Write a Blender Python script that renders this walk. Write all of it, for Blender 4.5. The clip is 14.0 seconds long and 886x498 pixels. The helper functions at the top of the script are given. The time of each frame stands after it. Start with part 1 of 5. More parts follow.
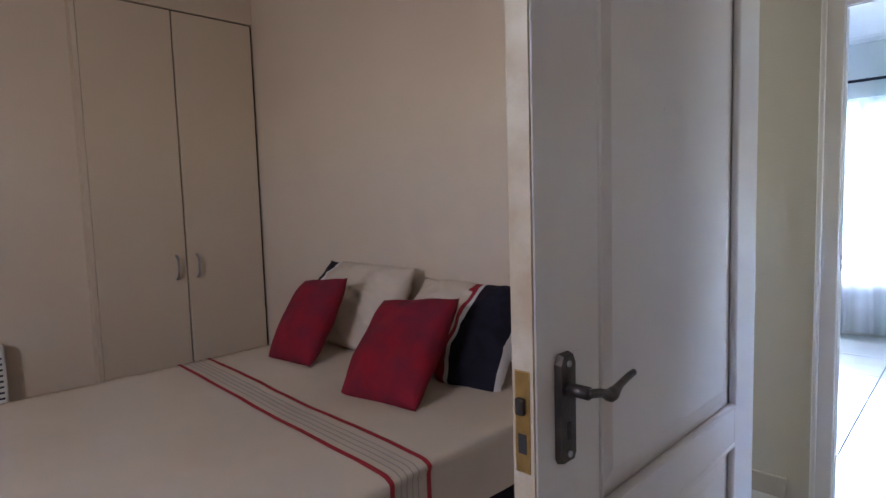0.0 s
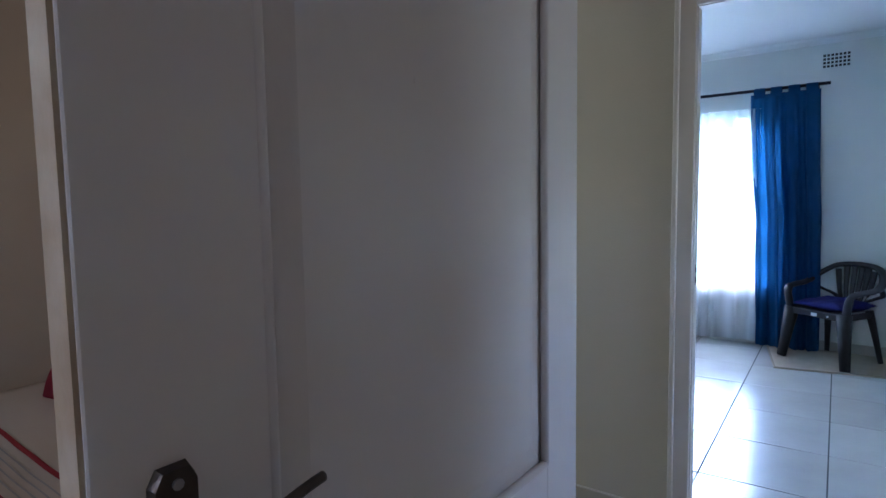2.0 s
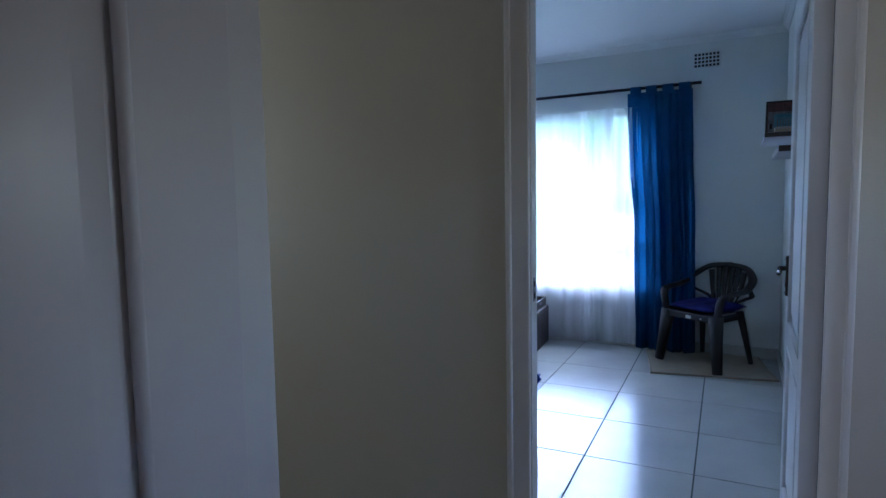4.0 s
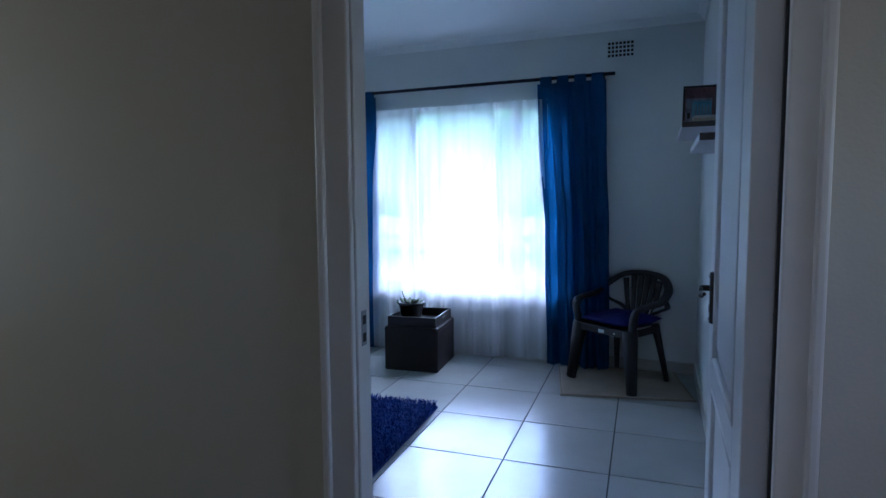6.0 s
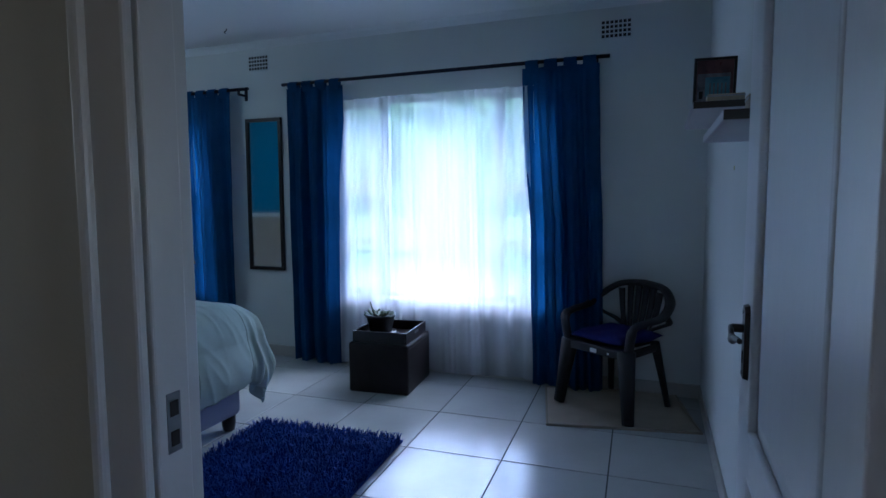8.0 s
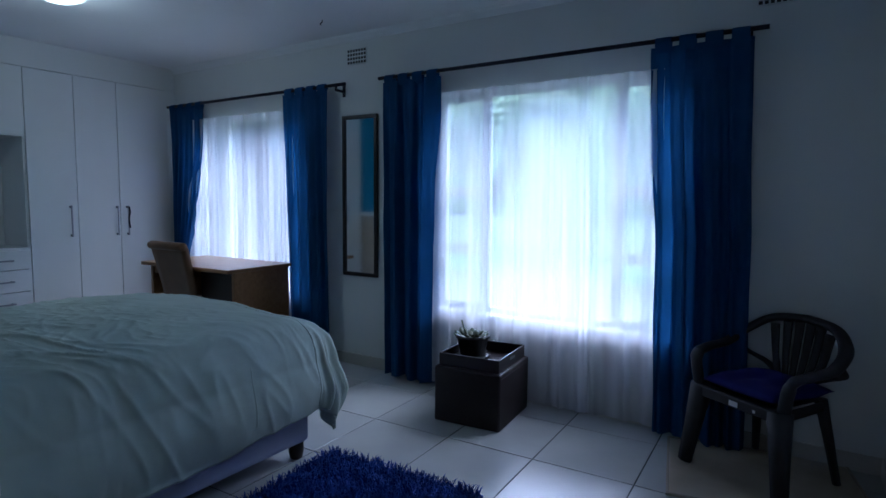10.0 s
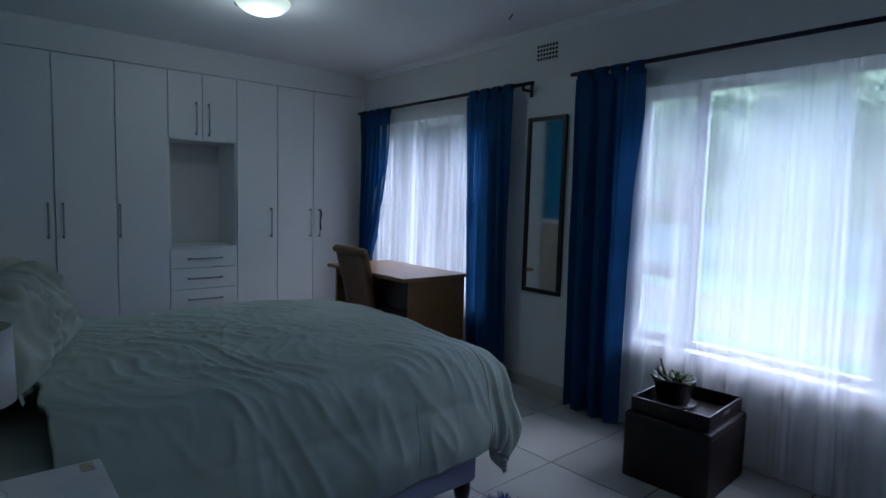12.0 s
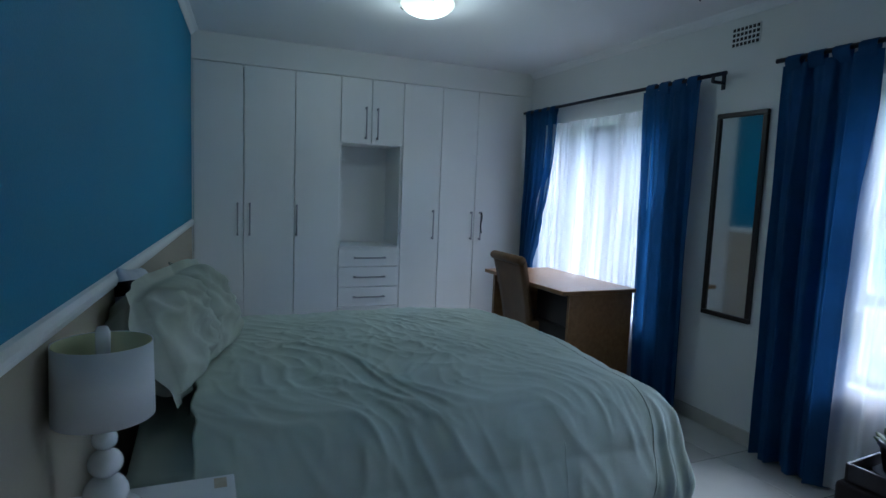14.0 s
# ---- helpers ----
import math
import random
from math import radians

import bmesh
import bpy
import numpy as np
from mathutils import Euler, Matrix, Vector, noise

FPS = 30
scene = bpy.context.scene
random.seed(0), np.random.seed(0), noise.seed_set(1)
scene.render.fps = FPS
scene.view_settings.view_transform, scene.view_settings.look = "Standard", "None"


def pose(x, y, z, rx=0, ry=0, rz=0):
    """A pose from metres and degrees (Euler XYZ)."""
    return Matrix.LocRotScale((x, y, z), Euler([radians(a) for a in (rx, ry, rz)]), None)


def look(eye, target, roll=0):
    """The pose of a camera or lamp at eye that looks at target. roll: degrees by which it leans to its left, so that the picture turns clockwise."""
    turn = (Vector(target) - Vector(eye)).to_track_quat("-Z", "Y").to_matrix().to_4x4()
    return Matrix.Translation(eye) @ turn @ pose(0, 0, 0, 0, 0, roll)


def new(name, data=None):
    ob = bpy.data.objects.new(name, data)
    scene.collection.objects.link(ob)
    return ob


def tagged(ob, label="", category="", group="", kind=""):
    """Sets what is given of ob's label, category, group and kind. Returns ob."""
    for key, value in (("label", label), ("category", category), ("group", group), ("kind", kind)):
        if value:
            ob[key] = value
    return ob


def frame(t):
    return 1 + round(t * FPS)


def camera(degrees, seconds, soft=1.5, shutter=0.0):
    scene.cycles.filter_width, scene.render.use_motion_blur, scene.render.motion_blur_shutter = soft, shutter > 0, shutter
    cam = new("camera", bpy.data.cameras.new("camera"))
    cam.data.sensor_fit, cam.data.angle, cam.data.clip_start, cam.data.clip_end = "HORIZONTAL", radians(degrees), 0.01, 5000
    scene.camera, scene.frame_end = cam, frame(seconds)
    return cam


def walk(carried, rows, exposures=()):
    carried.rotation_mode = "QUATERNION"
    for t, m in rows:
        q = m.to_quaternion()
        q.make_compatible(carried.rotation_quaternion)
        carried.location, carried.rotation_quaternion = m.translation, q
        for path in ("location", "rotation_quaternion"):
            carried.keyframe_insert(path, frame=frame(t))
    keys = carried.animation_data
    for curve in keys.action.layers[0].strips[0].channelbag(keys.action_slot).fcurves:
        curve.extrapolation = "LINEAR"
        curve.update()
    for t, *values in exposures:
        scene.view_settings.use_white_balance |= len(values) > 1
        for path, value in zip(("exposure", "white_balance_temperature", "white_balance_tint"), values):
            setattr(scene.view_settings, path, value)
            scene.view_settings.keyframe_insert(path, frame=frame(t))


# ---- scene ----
cam = camera(75.5, 14.0)
PATH = [
    (0, (-0.543, 0.02, 1.252), (0.864, 1.43, 1.081), -1.7),
    (0.5, (-0.471, 0.006, 1.251), (0.962, 1.39, 1.083), -1.3),
    (1, (-0.359, 0.009, 1.263), (1.118, 1.348, 1.1), -1.0),
    (1.5, (-0.239, 0.022, 1.252), (1.305, 1.283, 1.092), -1.0),
    (2, (-0.145, 0.008, 1.247), (1.466, 1.183, 1.085), -0.9),
    (2.5, (-0.019, -0.005, 1.257), (1.647, 1.088, 1.089), -0.8),
    (3, (0.117, -0.053, 1.261), (1.818, 0.986, 1.096), -1.1),
    (3.5, (0.22, -0.087, 1.25), (1.949, 0.904, 1.088), -1.1),
    (4, (0.377, -0.08, 1.246), (2.141, 0.847, 1.081), -1.0),
    (4.2, (0.468, -0.068, 1.229), (2.249, 0.827, 1.072), -0.9),
    (6.3, (1.091, -0.089, 1.23), (2.958, 0.609, 1.067), -0.5),
    (6.5, (1.16, -0.092, 1.227), (3.028, 0.606, 1.066), -0.55),
    (7, (1.385, -0.068, 1.229), (3.258, 0.618, 1.072), -0.6),
    (7.2, (1.41, -0.042, 1.222), (3.288, 0.627, 1.064), -0.3),
    (9.3, (1.9, -0.071, 1.261), (3.676, 0.835, 1.093), 0.1),
    (9.5, (1.97, -0.065, 1.256), (3.714, 0.899, 1.092), 0.3),
    (10, (2.034, 0.02, 1.284), (3.714, 1.09, 1.109), 0.5),
    (10.5, (2.137, 0.105, 1.295), (3.728, 1.304, 1.117), 0.7),
    (11, (2.176, 0.169, 1.308), (3.679, 1.476, 1.125), 0.9),
    (11.5, (2.232, 0.217, 1.323), (3.627, 1.638, 1.14), 1.4),
    (12, (2.304, 0.293, 1.333), (3.58, 1.823, 1.154), 1.6),
    (12.5, (2.37, 0.344, 1.368), (3.505, 1.979, 1.176), 1.8),
    (13, (2.428, 0.397, 1.375), (3.423, 2.12, 1.179), 2.1),
    (13.5, (2.438, 0.43, 1.378), (3.318, 2.215, 1.176), 2.3),
    (14, (2.468, 0.455, 1.386), (3.252, 2.283, 1.179), 2.3),
]
EXPOSURES = [(0.0, 6.0, 5050, 13), (0.9, 5.5, 4900, 12), (2.0, 5.27, 4750, 12), (4.0, 4.25, 4560, 12), (6.5, 3.68, 4520, 12), (9.5, 3.12, 4720, 14), (10.5, 3.05, 4850, 15), (11.5, 2.74, 5100, 15), (13.0, 3.0, 5200, 12), (14.0, 3.42, 5100, 8)]
walk(cam, [(t, look(eye, target, roll)) for t, eye, target, roll in PATH], EXPOSURES)

# ---------------------------------------------------------------- world and light
world = bpy.data.worlds.new("overcast_sky")
world.use_nodes = True
scene.world = world
_wn = world.node_tree.nodes
_sky = _wn.new("ShaderNodeTexSky")
_sky.sky_type = "NISHITA"
_sky.sun_disc = False
_sky.sun_elevation, _sky.sun_rotation = radians(48), radians(60)
_sky.air_density, _sky.dust_density = 1.3, 1.8
world.node_tree.links.new(_sky.outputs[0], _wn["Background"].inputs[0])
_wn["Background"].inputs[1].default_value = 0.15


def lamp(name, kind, m, energy, colour=(1, 1, 1), **more):
    data = bpy.data.lights.new(name, kind)
    data.energy, data.color = energy, colour
    if kind == "AREA":
        data.shape, data.size, data.size_y = "RECTANGLE", more["size"], more["size_y"]
    elif kind == "SUN":
        data.angle = radians(more["angle"])
    else:
        data.shadow_soft_size = more["size"]
    ob = new(name, data)
    ob.matrix_world = m
    return ob


lamp("sun", "SUN", look((0, 0, 0), (-0.75, 0.55, -1.0)), 0.6, (1.0, 0.97, 0.92), angle=35)
# daylight of the first bedroom's own window, which stands behind the walker
lamp("bedroom_window_light", "AREA", look((-2.34, 0.6, 1.85), (0.4, 0.9, 1.9)), 0.43, (1.0, 0.78, 0.62), size=0.5, size_y=0.25)

# added fill lamps in unseen openings at the hall's two ends, standing in for daylight
lamp("hall_north_fill", "AREA", look((1.58, 2.87, 1.5), (1.62, -1.0, 1.3)), 0.24, (1.0, 0.9, 0.66), size=0.42, size_y=0.5)
lamp("hall_south_fill", "AREA", look((1.55, -1.66, 1.4), (1.55, 1.0, 1.2)), 0.13, (1.0, 0.76, 0.55), size=0.36, size_y=0.3)


# ---------------------------------------------------------------- materials
def material(name, colour, rough=0.6, metal=0.0, second=None, scale=6.0, grain=120.0, bump=0.02, spread=0.35, stretch=(1, 1, 1), spec=0.5, trans=0.0):
    """A principled surface with variation at two scales and a fine relief."""
    mat = bpy.data.materials.new(name)
    mat.use_nodes = True
    nt = mat.node_tree
    N, L = nt.nodes, nt.links
    b = N["Principled BSDF"]
    b.inputs["Roughness"].default_value, b.inputs["Metallic"].default_value = rough, metal
    b.inputs["Specular IOR Level"].default_value = spec
    co = N.new("ShaderNodeTexCoord")
    mp = N.new("ShaderNodeMapping")
    mp.inputs["Scale"].default_value = stretch
    L.new(co.outputs["Object"], mp.inputs[0])
    big, fine = N.new("ShaderNodeTexNoise"), N.new("ShaderNodeTexNoise")
    big.inputs["Scale"].default_value, big.inputs["Detail"].default_value = scale, 5
    fine.inputs["Scale"].default_value, fine.inputs["Detail"].default_value = grain, 3
    L.new(mp.outputs[0], big.inputs["Vector"])
    L.new(mp.outputs[0], fine.inputs["Vector"])
    second = second or tuple(c * 0.86 for c in colour)
    mix = N.new("ShaderNodeMix")
    mix.data_type = "RGBA"
    mix.inputs[6].default_value, mix.inputs[7].default_value = (*colour, 1), (*second, 1)
    ramp = N.new("ShaderNodeMapRange")
    ramp.inputs["From Min"].default_value, ramp.inputs["From Max"].default_value = 0.5 - spread / 2, 0.5 + spread / 2
    L.new(big.outputs["Fac"], ramp.inputs["Value"])
    L.new(ramp.outputs[0], mix.inputs[0])
    L.new(mix.outputs[2], b.inputs["Base Color"])
    rr = N.new("ShaderNodeMapRange")
    rr.inputs["To Min"].default_value, rr.inputs["To Max"].default_value = max(rough - 0.08, 0.02), min(rough + 0.08, 1)
    L.new(fine.outputs["Fac"], rr.inputs["Value"])
    L.new(rr.outputs[0], b.inputs["Roughness"])
    bp = N.new("ShaderNodeBump")
    bp.inputs["Strength"].default_value, bp.inputs["Distance"].default_value = min(bump * 10, 1), 0.002
    L.new(fine.outputs["Fac"], bp.inputs["Height"])
    L.new(bp.outputs[0], b.inputs["Normal"])
    if trans:
        t = N.new("ShaderNodeBsdfTranslucent")
        L.new(mix.outputs[2], t.inputs[0])
        m = N.new("ShaderNodeMixShader")
        m.inputs[0].default_value = trans
        L.new(b.outputs[0], m.inputs[1])
        L.new(t.outputs[0], m.inputs[2])
        L.new(m.outputs[0], N["Material Output"].inputs[0])
    return mat


def sheer_material():
    mat = bpy.data.materials.new("sheer_voile")
    mat.use_nodes = True
    N, L = mat.node_tree.nodes, mat.node_tree.links
    N.remove(N["Principled BSDF"])
    co = N.new("ShaderNodeTexCoord")
    nz = N.new("ShaderNodeTexNoise")
    nz.inputs["Scale"].default_value, nz.inputs["Detail"].default_value = 9.0, 0.6
    mp = N.new("ShaderNodeMapping")
    mp.inputs["Scale"].default_value = (1.0, 0.95, 0.03)
    L.new(co.outputs["Object"], mp.inputs[0])
    L.new(mp.outputs[0], nz.inputs["Vector"])
    rng = N.new("ShaderNodeMapRange")
    rng.inputs["From Min"].default_value, rng.inputs["From Max"].default_value = 0.25, 0.75
    rng.inputs["To Min"].default_value, rng.inputs["To Max"].default_value = 0.33, 0.8
    L.new(nz.outputs["Fac"], rng.inputs["Value"])
    tr, df, tl = N.new("ShaderNodeBsdfTransparent"), N.new("ShaderNodeBsdfDiffuse"), N.new("ShaderNodeBsdfTranslucent")
    df.inputs[0].default_value = tl.inputs[0].default_value = (0.88, 0.88, 0.92, 1)
    m1, m2 = N.new("ShaderNodeMixShader"), N.new("ShaderNodeMixShader")
    m1.inputs[0].default_value = 0.5
    L.new(df.outputs[0], m1.inputs[1])
    L.new(tl.outputs[0], m1.inputs[2])
    L.new(rng.outputs[0], m2.inputs[0])
    L.new(tr.outputs[0], m2.inputs[1])
    L.new(m1.outputs[0], m2.inputs[2])
    L.new(m2.outputs[0], N["Material Output"].inputs[0])
    return mat


def glass_material():
    mat = bpy.data.materials.new("window_glass")
    mat.use_nodes = True
    N, L = mat.node_tree.nodes, mat.node_tree.links
    N.remove(N["Principled BSDF"])
    tr, gl, fr, mx = N.new("ShaderNodeBsdfTransparent"), N.new("ShaderNodeBsdfGlossy"), N.new("ShaderNodeFresnel"), N.new("ShaderNodeMixShader")
    gl.inputs["Roughness"].default_value = 0.02
    L.new(fr.outputs[0], mx.inputs[0])
    L.new(tr.outputs[0], mx.inputs[1])
    L.new(gl.outputs[0], mx.inputs[2])
    L.new(mx.outputs[0], N["Material Output"].inputs[0])
    return mat


def glow_material(name, colour, strength):
    mat = bpy.data.materials.new(name)
    mat.use_nodes = True
    b = mat.node_tree.nodes["Principled BSDF"]
    b.inputs["Base Color"].default_value = (0.8, 0.8, 0.78, 1)
    b.inputs["Roughness"].default_value = 0.3
    b.inputs["Emission Color"].default_value = (*colour, 1)
    b.inputs["Emission Strength"].default_value = strength
    return mat


def tile_material():
    mat = material("glazed_floor_tile", (0.52, 0.525, 0.51), 0.22, second=(0.44, 0.445, 0.43), scale=3.0, grain=40, bump=0.006, spread=0.5, spec=0.95)
    N, L = mat.node_tree.nodes, mat.node_tree.links
    info, hs = N.new("ShaderNodeObjectInfo"), N.new("ShaderNodeHueSaturation")
    rg = N.new("ShaderNodeMapRange")
    rg.inputs["To Min"].default_value, rg.inputs["To Max"].default_value = 0.93, 1.04
    L.new(info.outputs["Random"], rg.inputs["Value"])
    L.new(rg.outputs[0], hs.inputs["Value"])
    b = N["Principled BSDF"]
    src = b.inputs["Base Color"].links[0].from_socket
    L.new(src, hs.inputs["Color"])
    L.new(hs.outputs[0], b.inputs["Base Color"])
    return mat


M_WALL = material("white_wall_paint", (0.72, 0.73, 0.71), 0.75, second=(0.66, 0.67, 0.65), scale=1.6, grain=160, bump=0.03, spread=0.6)
M_CREAM = material("cream_wall_paint", (0.66, 0.565, 0.445), 0.8, second=(0.61, 0.515, 0.40), scale=1.4, grain=150, bump=0.03, spread=0.6)
M_HALL = material("hall_wall_paint", (0.61, 0.59, 0.525), 0.75, second=(0.56, 0.54, 0.475), scale=1.5, grain=150, bump=0.03, spread=0.6)
M_BLUE = material("blue_wall_paint", (0.012, 0.185, 0.33), 0.65, second=(0.010, 0.165, 0.30), scale=1.5, grain=150, bump=0.03, spread=0.6)
M_TAUPE = material("taupe_wall_paint", (0.36, 0.31, 0.24), 0.7, second=(0.32, 0.275, 0.21), scale=2, grain=150, bump=0.03, spread=0.6)
M_CEIL = material("ceiling_paint", (0.76, 0.77, 0.77), 0.85, second=(0.72, 0.73, 0.73), scale=1.2, grain=90, bump=0.03, spread=0.6)
M_TRIM = material("white_gloss_paint", (0.75, 0.75, 0.74), 0.35, second=(0.69, 0.69, 0.68), scale=4, grain=60, bump=0.015, spread=0.5)
M_DOOR = material("door_paint", (0.72, 0.71, 0.72), 0.32, second=(0.66, 0.65, 0.66), scale=2.5, grain=45, bump=0.02, spread=0.6, stretch=(1, 1, 0.35))
M_EDGE = material("worn_door_edge", (0.52, 0.47, 0.37), 0.6, second=(0.40, 0.32, 0.22), scale=14, grain=90, bump=0.05, spread=0.3)
M_WARD = material("wardrobe_board", (0.74, 0.75, 0.74), 0.42, second=(0.70, 0.71, 0.70), scale=2.2, grain=90, bump=0.006, spread=0.6)
M_CREAMBOARD = material("cream_wardrobe_board", (0.60, 0.505, 0.38), 0.5, second=(0.555, 0.465, 0.345), scale=2.0, grain=90, bump=0.008, spread=0.6)
# near-black: shade painted into gaps, slots and holes, also plain dark parts
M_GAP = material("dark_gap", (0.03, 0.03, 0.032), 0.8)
M_STEEL = material("brushed_steel", (0.34, 0.35, 0.37), 0.35, 0.9, scale=8, grain=200, bump=0.01)
M_BRONZE = material("aged_bronze", (0.035, 0.032, 0.032), 0.36, 0.6, second=(0.07, 0.058, 0.05), scale=30, grain=200, bump=0.03)
M_BRASS = material("worn_brass", (0.55, 0.38, 0.12), 0.38, 0.9, second=(0.38, 0.25, 0.09), scale=40, grain=200, bump=0.03)
M_TILE = tile_material()
M_GROUT = material("grey_grout", (0.06, 0.065, 0.07), 0.9, grain=220, bump=0.05)
M_SKIRT = material("tile_skirting", (0.50, 0.48, 0.44), 0.4, second=(0.44, 0.42, 0.38), scale=5, grain=80, bump=0.01)
M_CURTAIN = material("blue_curtain_cloth", (0.026, 0.09, 0.235), 0.75, second=(0.020, 0.073, 0.19), scale=5, grain=420, bump=0.05, trans=0.36, spec=0.2)
M_SHEER = sheer_material()
M_GLASS = glass_material()
M_ROD = material("dark_rod", (0.012, 0.014, 0.03), 0.45, 0.4, grain=120)
M_DUVET = material("sage_duvet_cloth", (0.51, 0.57, 0.50), 0.85, second=(0.465, 0.525, 0.455), scale=3, grain=500, bump=0.05, spec=0.2)
M_UNDER = material("sage_fitted_sheet", (0.44, 0.50, 0.46), 0.85, second=(0.40, 0.455, 0.42), scale=3, grain=400, bump=0.05, spec=0.2)
M_SHEET = material("lilac_valance", (0.42, 0.44, 0.60), 0.85, second=(0.37, 0.39, 0.54), scale=3, grain=400, bump=0.05, spec=0.2)
M_PILLOW = material("ivory_pillow_cloth", (0.52, 0.545, 0.46), 0.85, second=(0.45, 0.475, 0.395), scale=5, grain=450, bump=0.05, spec=0.2)
M_SATIN = material("silver_satin", (0.55, 0.58, 0.64), 0.32, second=(0.40, 0.43, 0.50), scale=9, grain=300, bump=0.03)
M_LINING = material("cream_shade_lining", (0.80, 0.80, 0.52), 0.8, second=(0.74, 0.74, 0.47), scale=4, grain=300, bump=0.02, trans=0.25)
M_SHELF = material("grey_shelf_laminate", (0.46, 0.44, 0.48), 0.5, second=(0.42, 0.40, 0.44), scale=4, grain=90, bump=0.006)
M_PRINT = material("muted_print", (0.20, 0.20, 0.22), 0.4, second=(0.10, 0.10, 0.12), scale=40, grain=160, bump=0.0)
M_TAN = material("tan_leather", (0.19, 0.10, 0.045), 0.5, second=(0.15, 0.078, 0.034), scale=8, grain=200, bump=0.05)
M_OAK = material("honey_wood", (0.33, 0.18, 0.075), 0.3, second=(0.25, 0.13, 0.052), scale=5, grain=60, bump=0.02, stretch=(8, 1, 8), spread=0.4)
M_DARKWOOD = material("dark_brown_wood", (0.016, 0.009, 0.009), 0.36, second=(0.013, 0.008, 0.007), scale=7, grain=80, bump=0.02, stretch=(1, 6, 1))
M_LEATHER = material("dark_brown_leather", (0.014, 0.009, 0.01), 0.5, second=(0.02, 0.013, 0.014), scale=12, grain=260, bump=0.06, spec=0.3)
M_PLASTIC = material("black_plastic", (0.011, 0.010, 0.013), 0.5, second=(0.016, 0.014, 0.017), scale=8, grain=180, bump=0.02)
M_CUSHION = material("navy_cushion_cloth", (0.012, 0.014, 0.125), 0.85, second=(0.01, 0.01, 0.095), scale=10, grain=400, bump=0.06, spec=0.2)
M_RUG = material("royal_blue_pile", (0.015, 0.04, 0.23), 0.8, second=(0.024, 0.062, 0.31), scale=20, grain=200, bump=0.03, spec=0.25)
M_MAT = material("beige_mat", (0.62, 0.54, 0.43), 0.9, second=(0.55, 0.475, 0.37), scale=9, grain=300, bump=0.08)
M_SHADE = material("white_lamp_shade", (0.86, 0.86, 0.87), 0.8, second=(0.82, 0.82, 0.83), scale=4, grain=350, bump=0.03, trans=0.12)
M_CERAMIC = material("white_lacquer", (0.80, 0.80, 0.80), 0.2, scale=4, grain=60, bump=0.004)
M_RED = material("red_cushion_cloth", (0.235, 0.010, 0.022), 0.85, second=(0.13, 0.014, 0.028), scale=11, grain=450, bump=0.06, spec=0.2)
M_NAVY = material("black_navy_cloth", (0.012, 0.011, 0.02), 0.85, scale=8, grain=450, bump=0.06, spec=0.2)
M_BEDCREAM = material("cream_bedspread", (0.58, 0.51, 0.42), 0.88, second=(0.53, 0.465, 0.375), scale=3, grain=420, bump=0.05, spec=0.2)
M_STRIPE_RED = material("red_stripe", (0.28, 0.012, 0.022), 0.85, grain=400, bump=0.05)
M_STRIPE_GREY = material("grey_stripe", (0.36, 0.35, 0.33), 0.85, grain=400, bump=0.05)
M_POT = material("black_pot", (0.018, 0.018, 0.018), 0.35, grain=100)
M_LEAF = material("succulent_leaf", (0.035, 0.065, 0.03), 0.5, second=(0.08, 0.085, 0.045), scale=30, grain=120, bump=0.02)
M_SOIL = material("soil", (0.04, 0.03, 0.02), 0.95, grain=90, bump=0.1)
M_HEATER = material("heater_enamel", (0.74, 0.73, 0.70), 0.4, grain=80, bump=0.006)
M_MIRROR = material("mirror_silver", (0.9, 0.9, 0.9), 0.02, 1.0, second=(0.88, 0.88, 0.88), bump=0.0)
M_GRASS = material("grass", (0.07, 0.13, 0.04), 0.95, second=(0.11, 0.17, 0.05), scale=0.8, grain=30, bump=0.1)
M_ROAD = material("pale_paving", (0.15, 0.148, 0.14), 0.9, second=(0.115, 0.113, 0.108), scale=0.7, grain=40, bump=0.05)
M_HEDGE = material("tree_foliage", (0.06, 0.11, 0.035), 0.8, second=(0.10, 0.16, 0.05), scale=1.2, grain=20, bump=0.1)
M_BARK = material("bark", (0.10, 0.075, 0.055), 0.9, grain=30, bump=0.1)
M_RENDER = material("pale_render", (0.42, 0.41, 0.39), 0.85, second=(0.36, 0.35, 0.33), scale=0.6, grain=30, bump=0.05)
M_PHOTO_A = material("photo_sky_blue", (0.05, 0.17, 0.26), 0.3, second=(0.16, 0.30, 0.36), scale=14, grain=60, bump=0.0)
M_PHOTO_B = material("photo_warm_red", (0.16, 0.07, 0.07), 0.3, second=(0.06, 0.03, 0.04), scale=18, grain=60, bump=0.0)
M_PAPER = material("white_card", (0.72, 0.72, 0.70), 0.6, grain=100, bump=0.004)
M_YELLOW = material("yellow_sticker", (0.55, 0.50, 0.06), 0.6, grain=100)
M_LAMPGLASS = glow_material("lit_opal_glass", (0.95, 1.0, 0.68), 0.095)


# ---------------------------------------------------------------- shape helpers
def link(name, bm, mat, parent=None, label="", smooth=False, normals=True):
    me = bpy.data.meshes.new(name)
    if normals:
        bmesh.ops.recalc_face_normals(bm, faces=bm.faces[:])
    if smooth:
        for f in bm.faces:
            f.smooth = True
    bm.to_mesh(me)
    bm.free()
    if mat:
        me.materials.append(mat)
    ob = new(name, me)
    if parent:
        ob.parent = parent
    if label:
        ob["label"] = label
    return ob


def part(name, bm, mat, parent, label="", smooth=False):
    return link(name, bm, mat, parent, label, smooth)


def thing(name, m, label, category, group=""):
    ob = new(name)
    ob.empty_display_size = 0.1
    ob.matrix_world = m
    return tagged(ob, label, category, group)


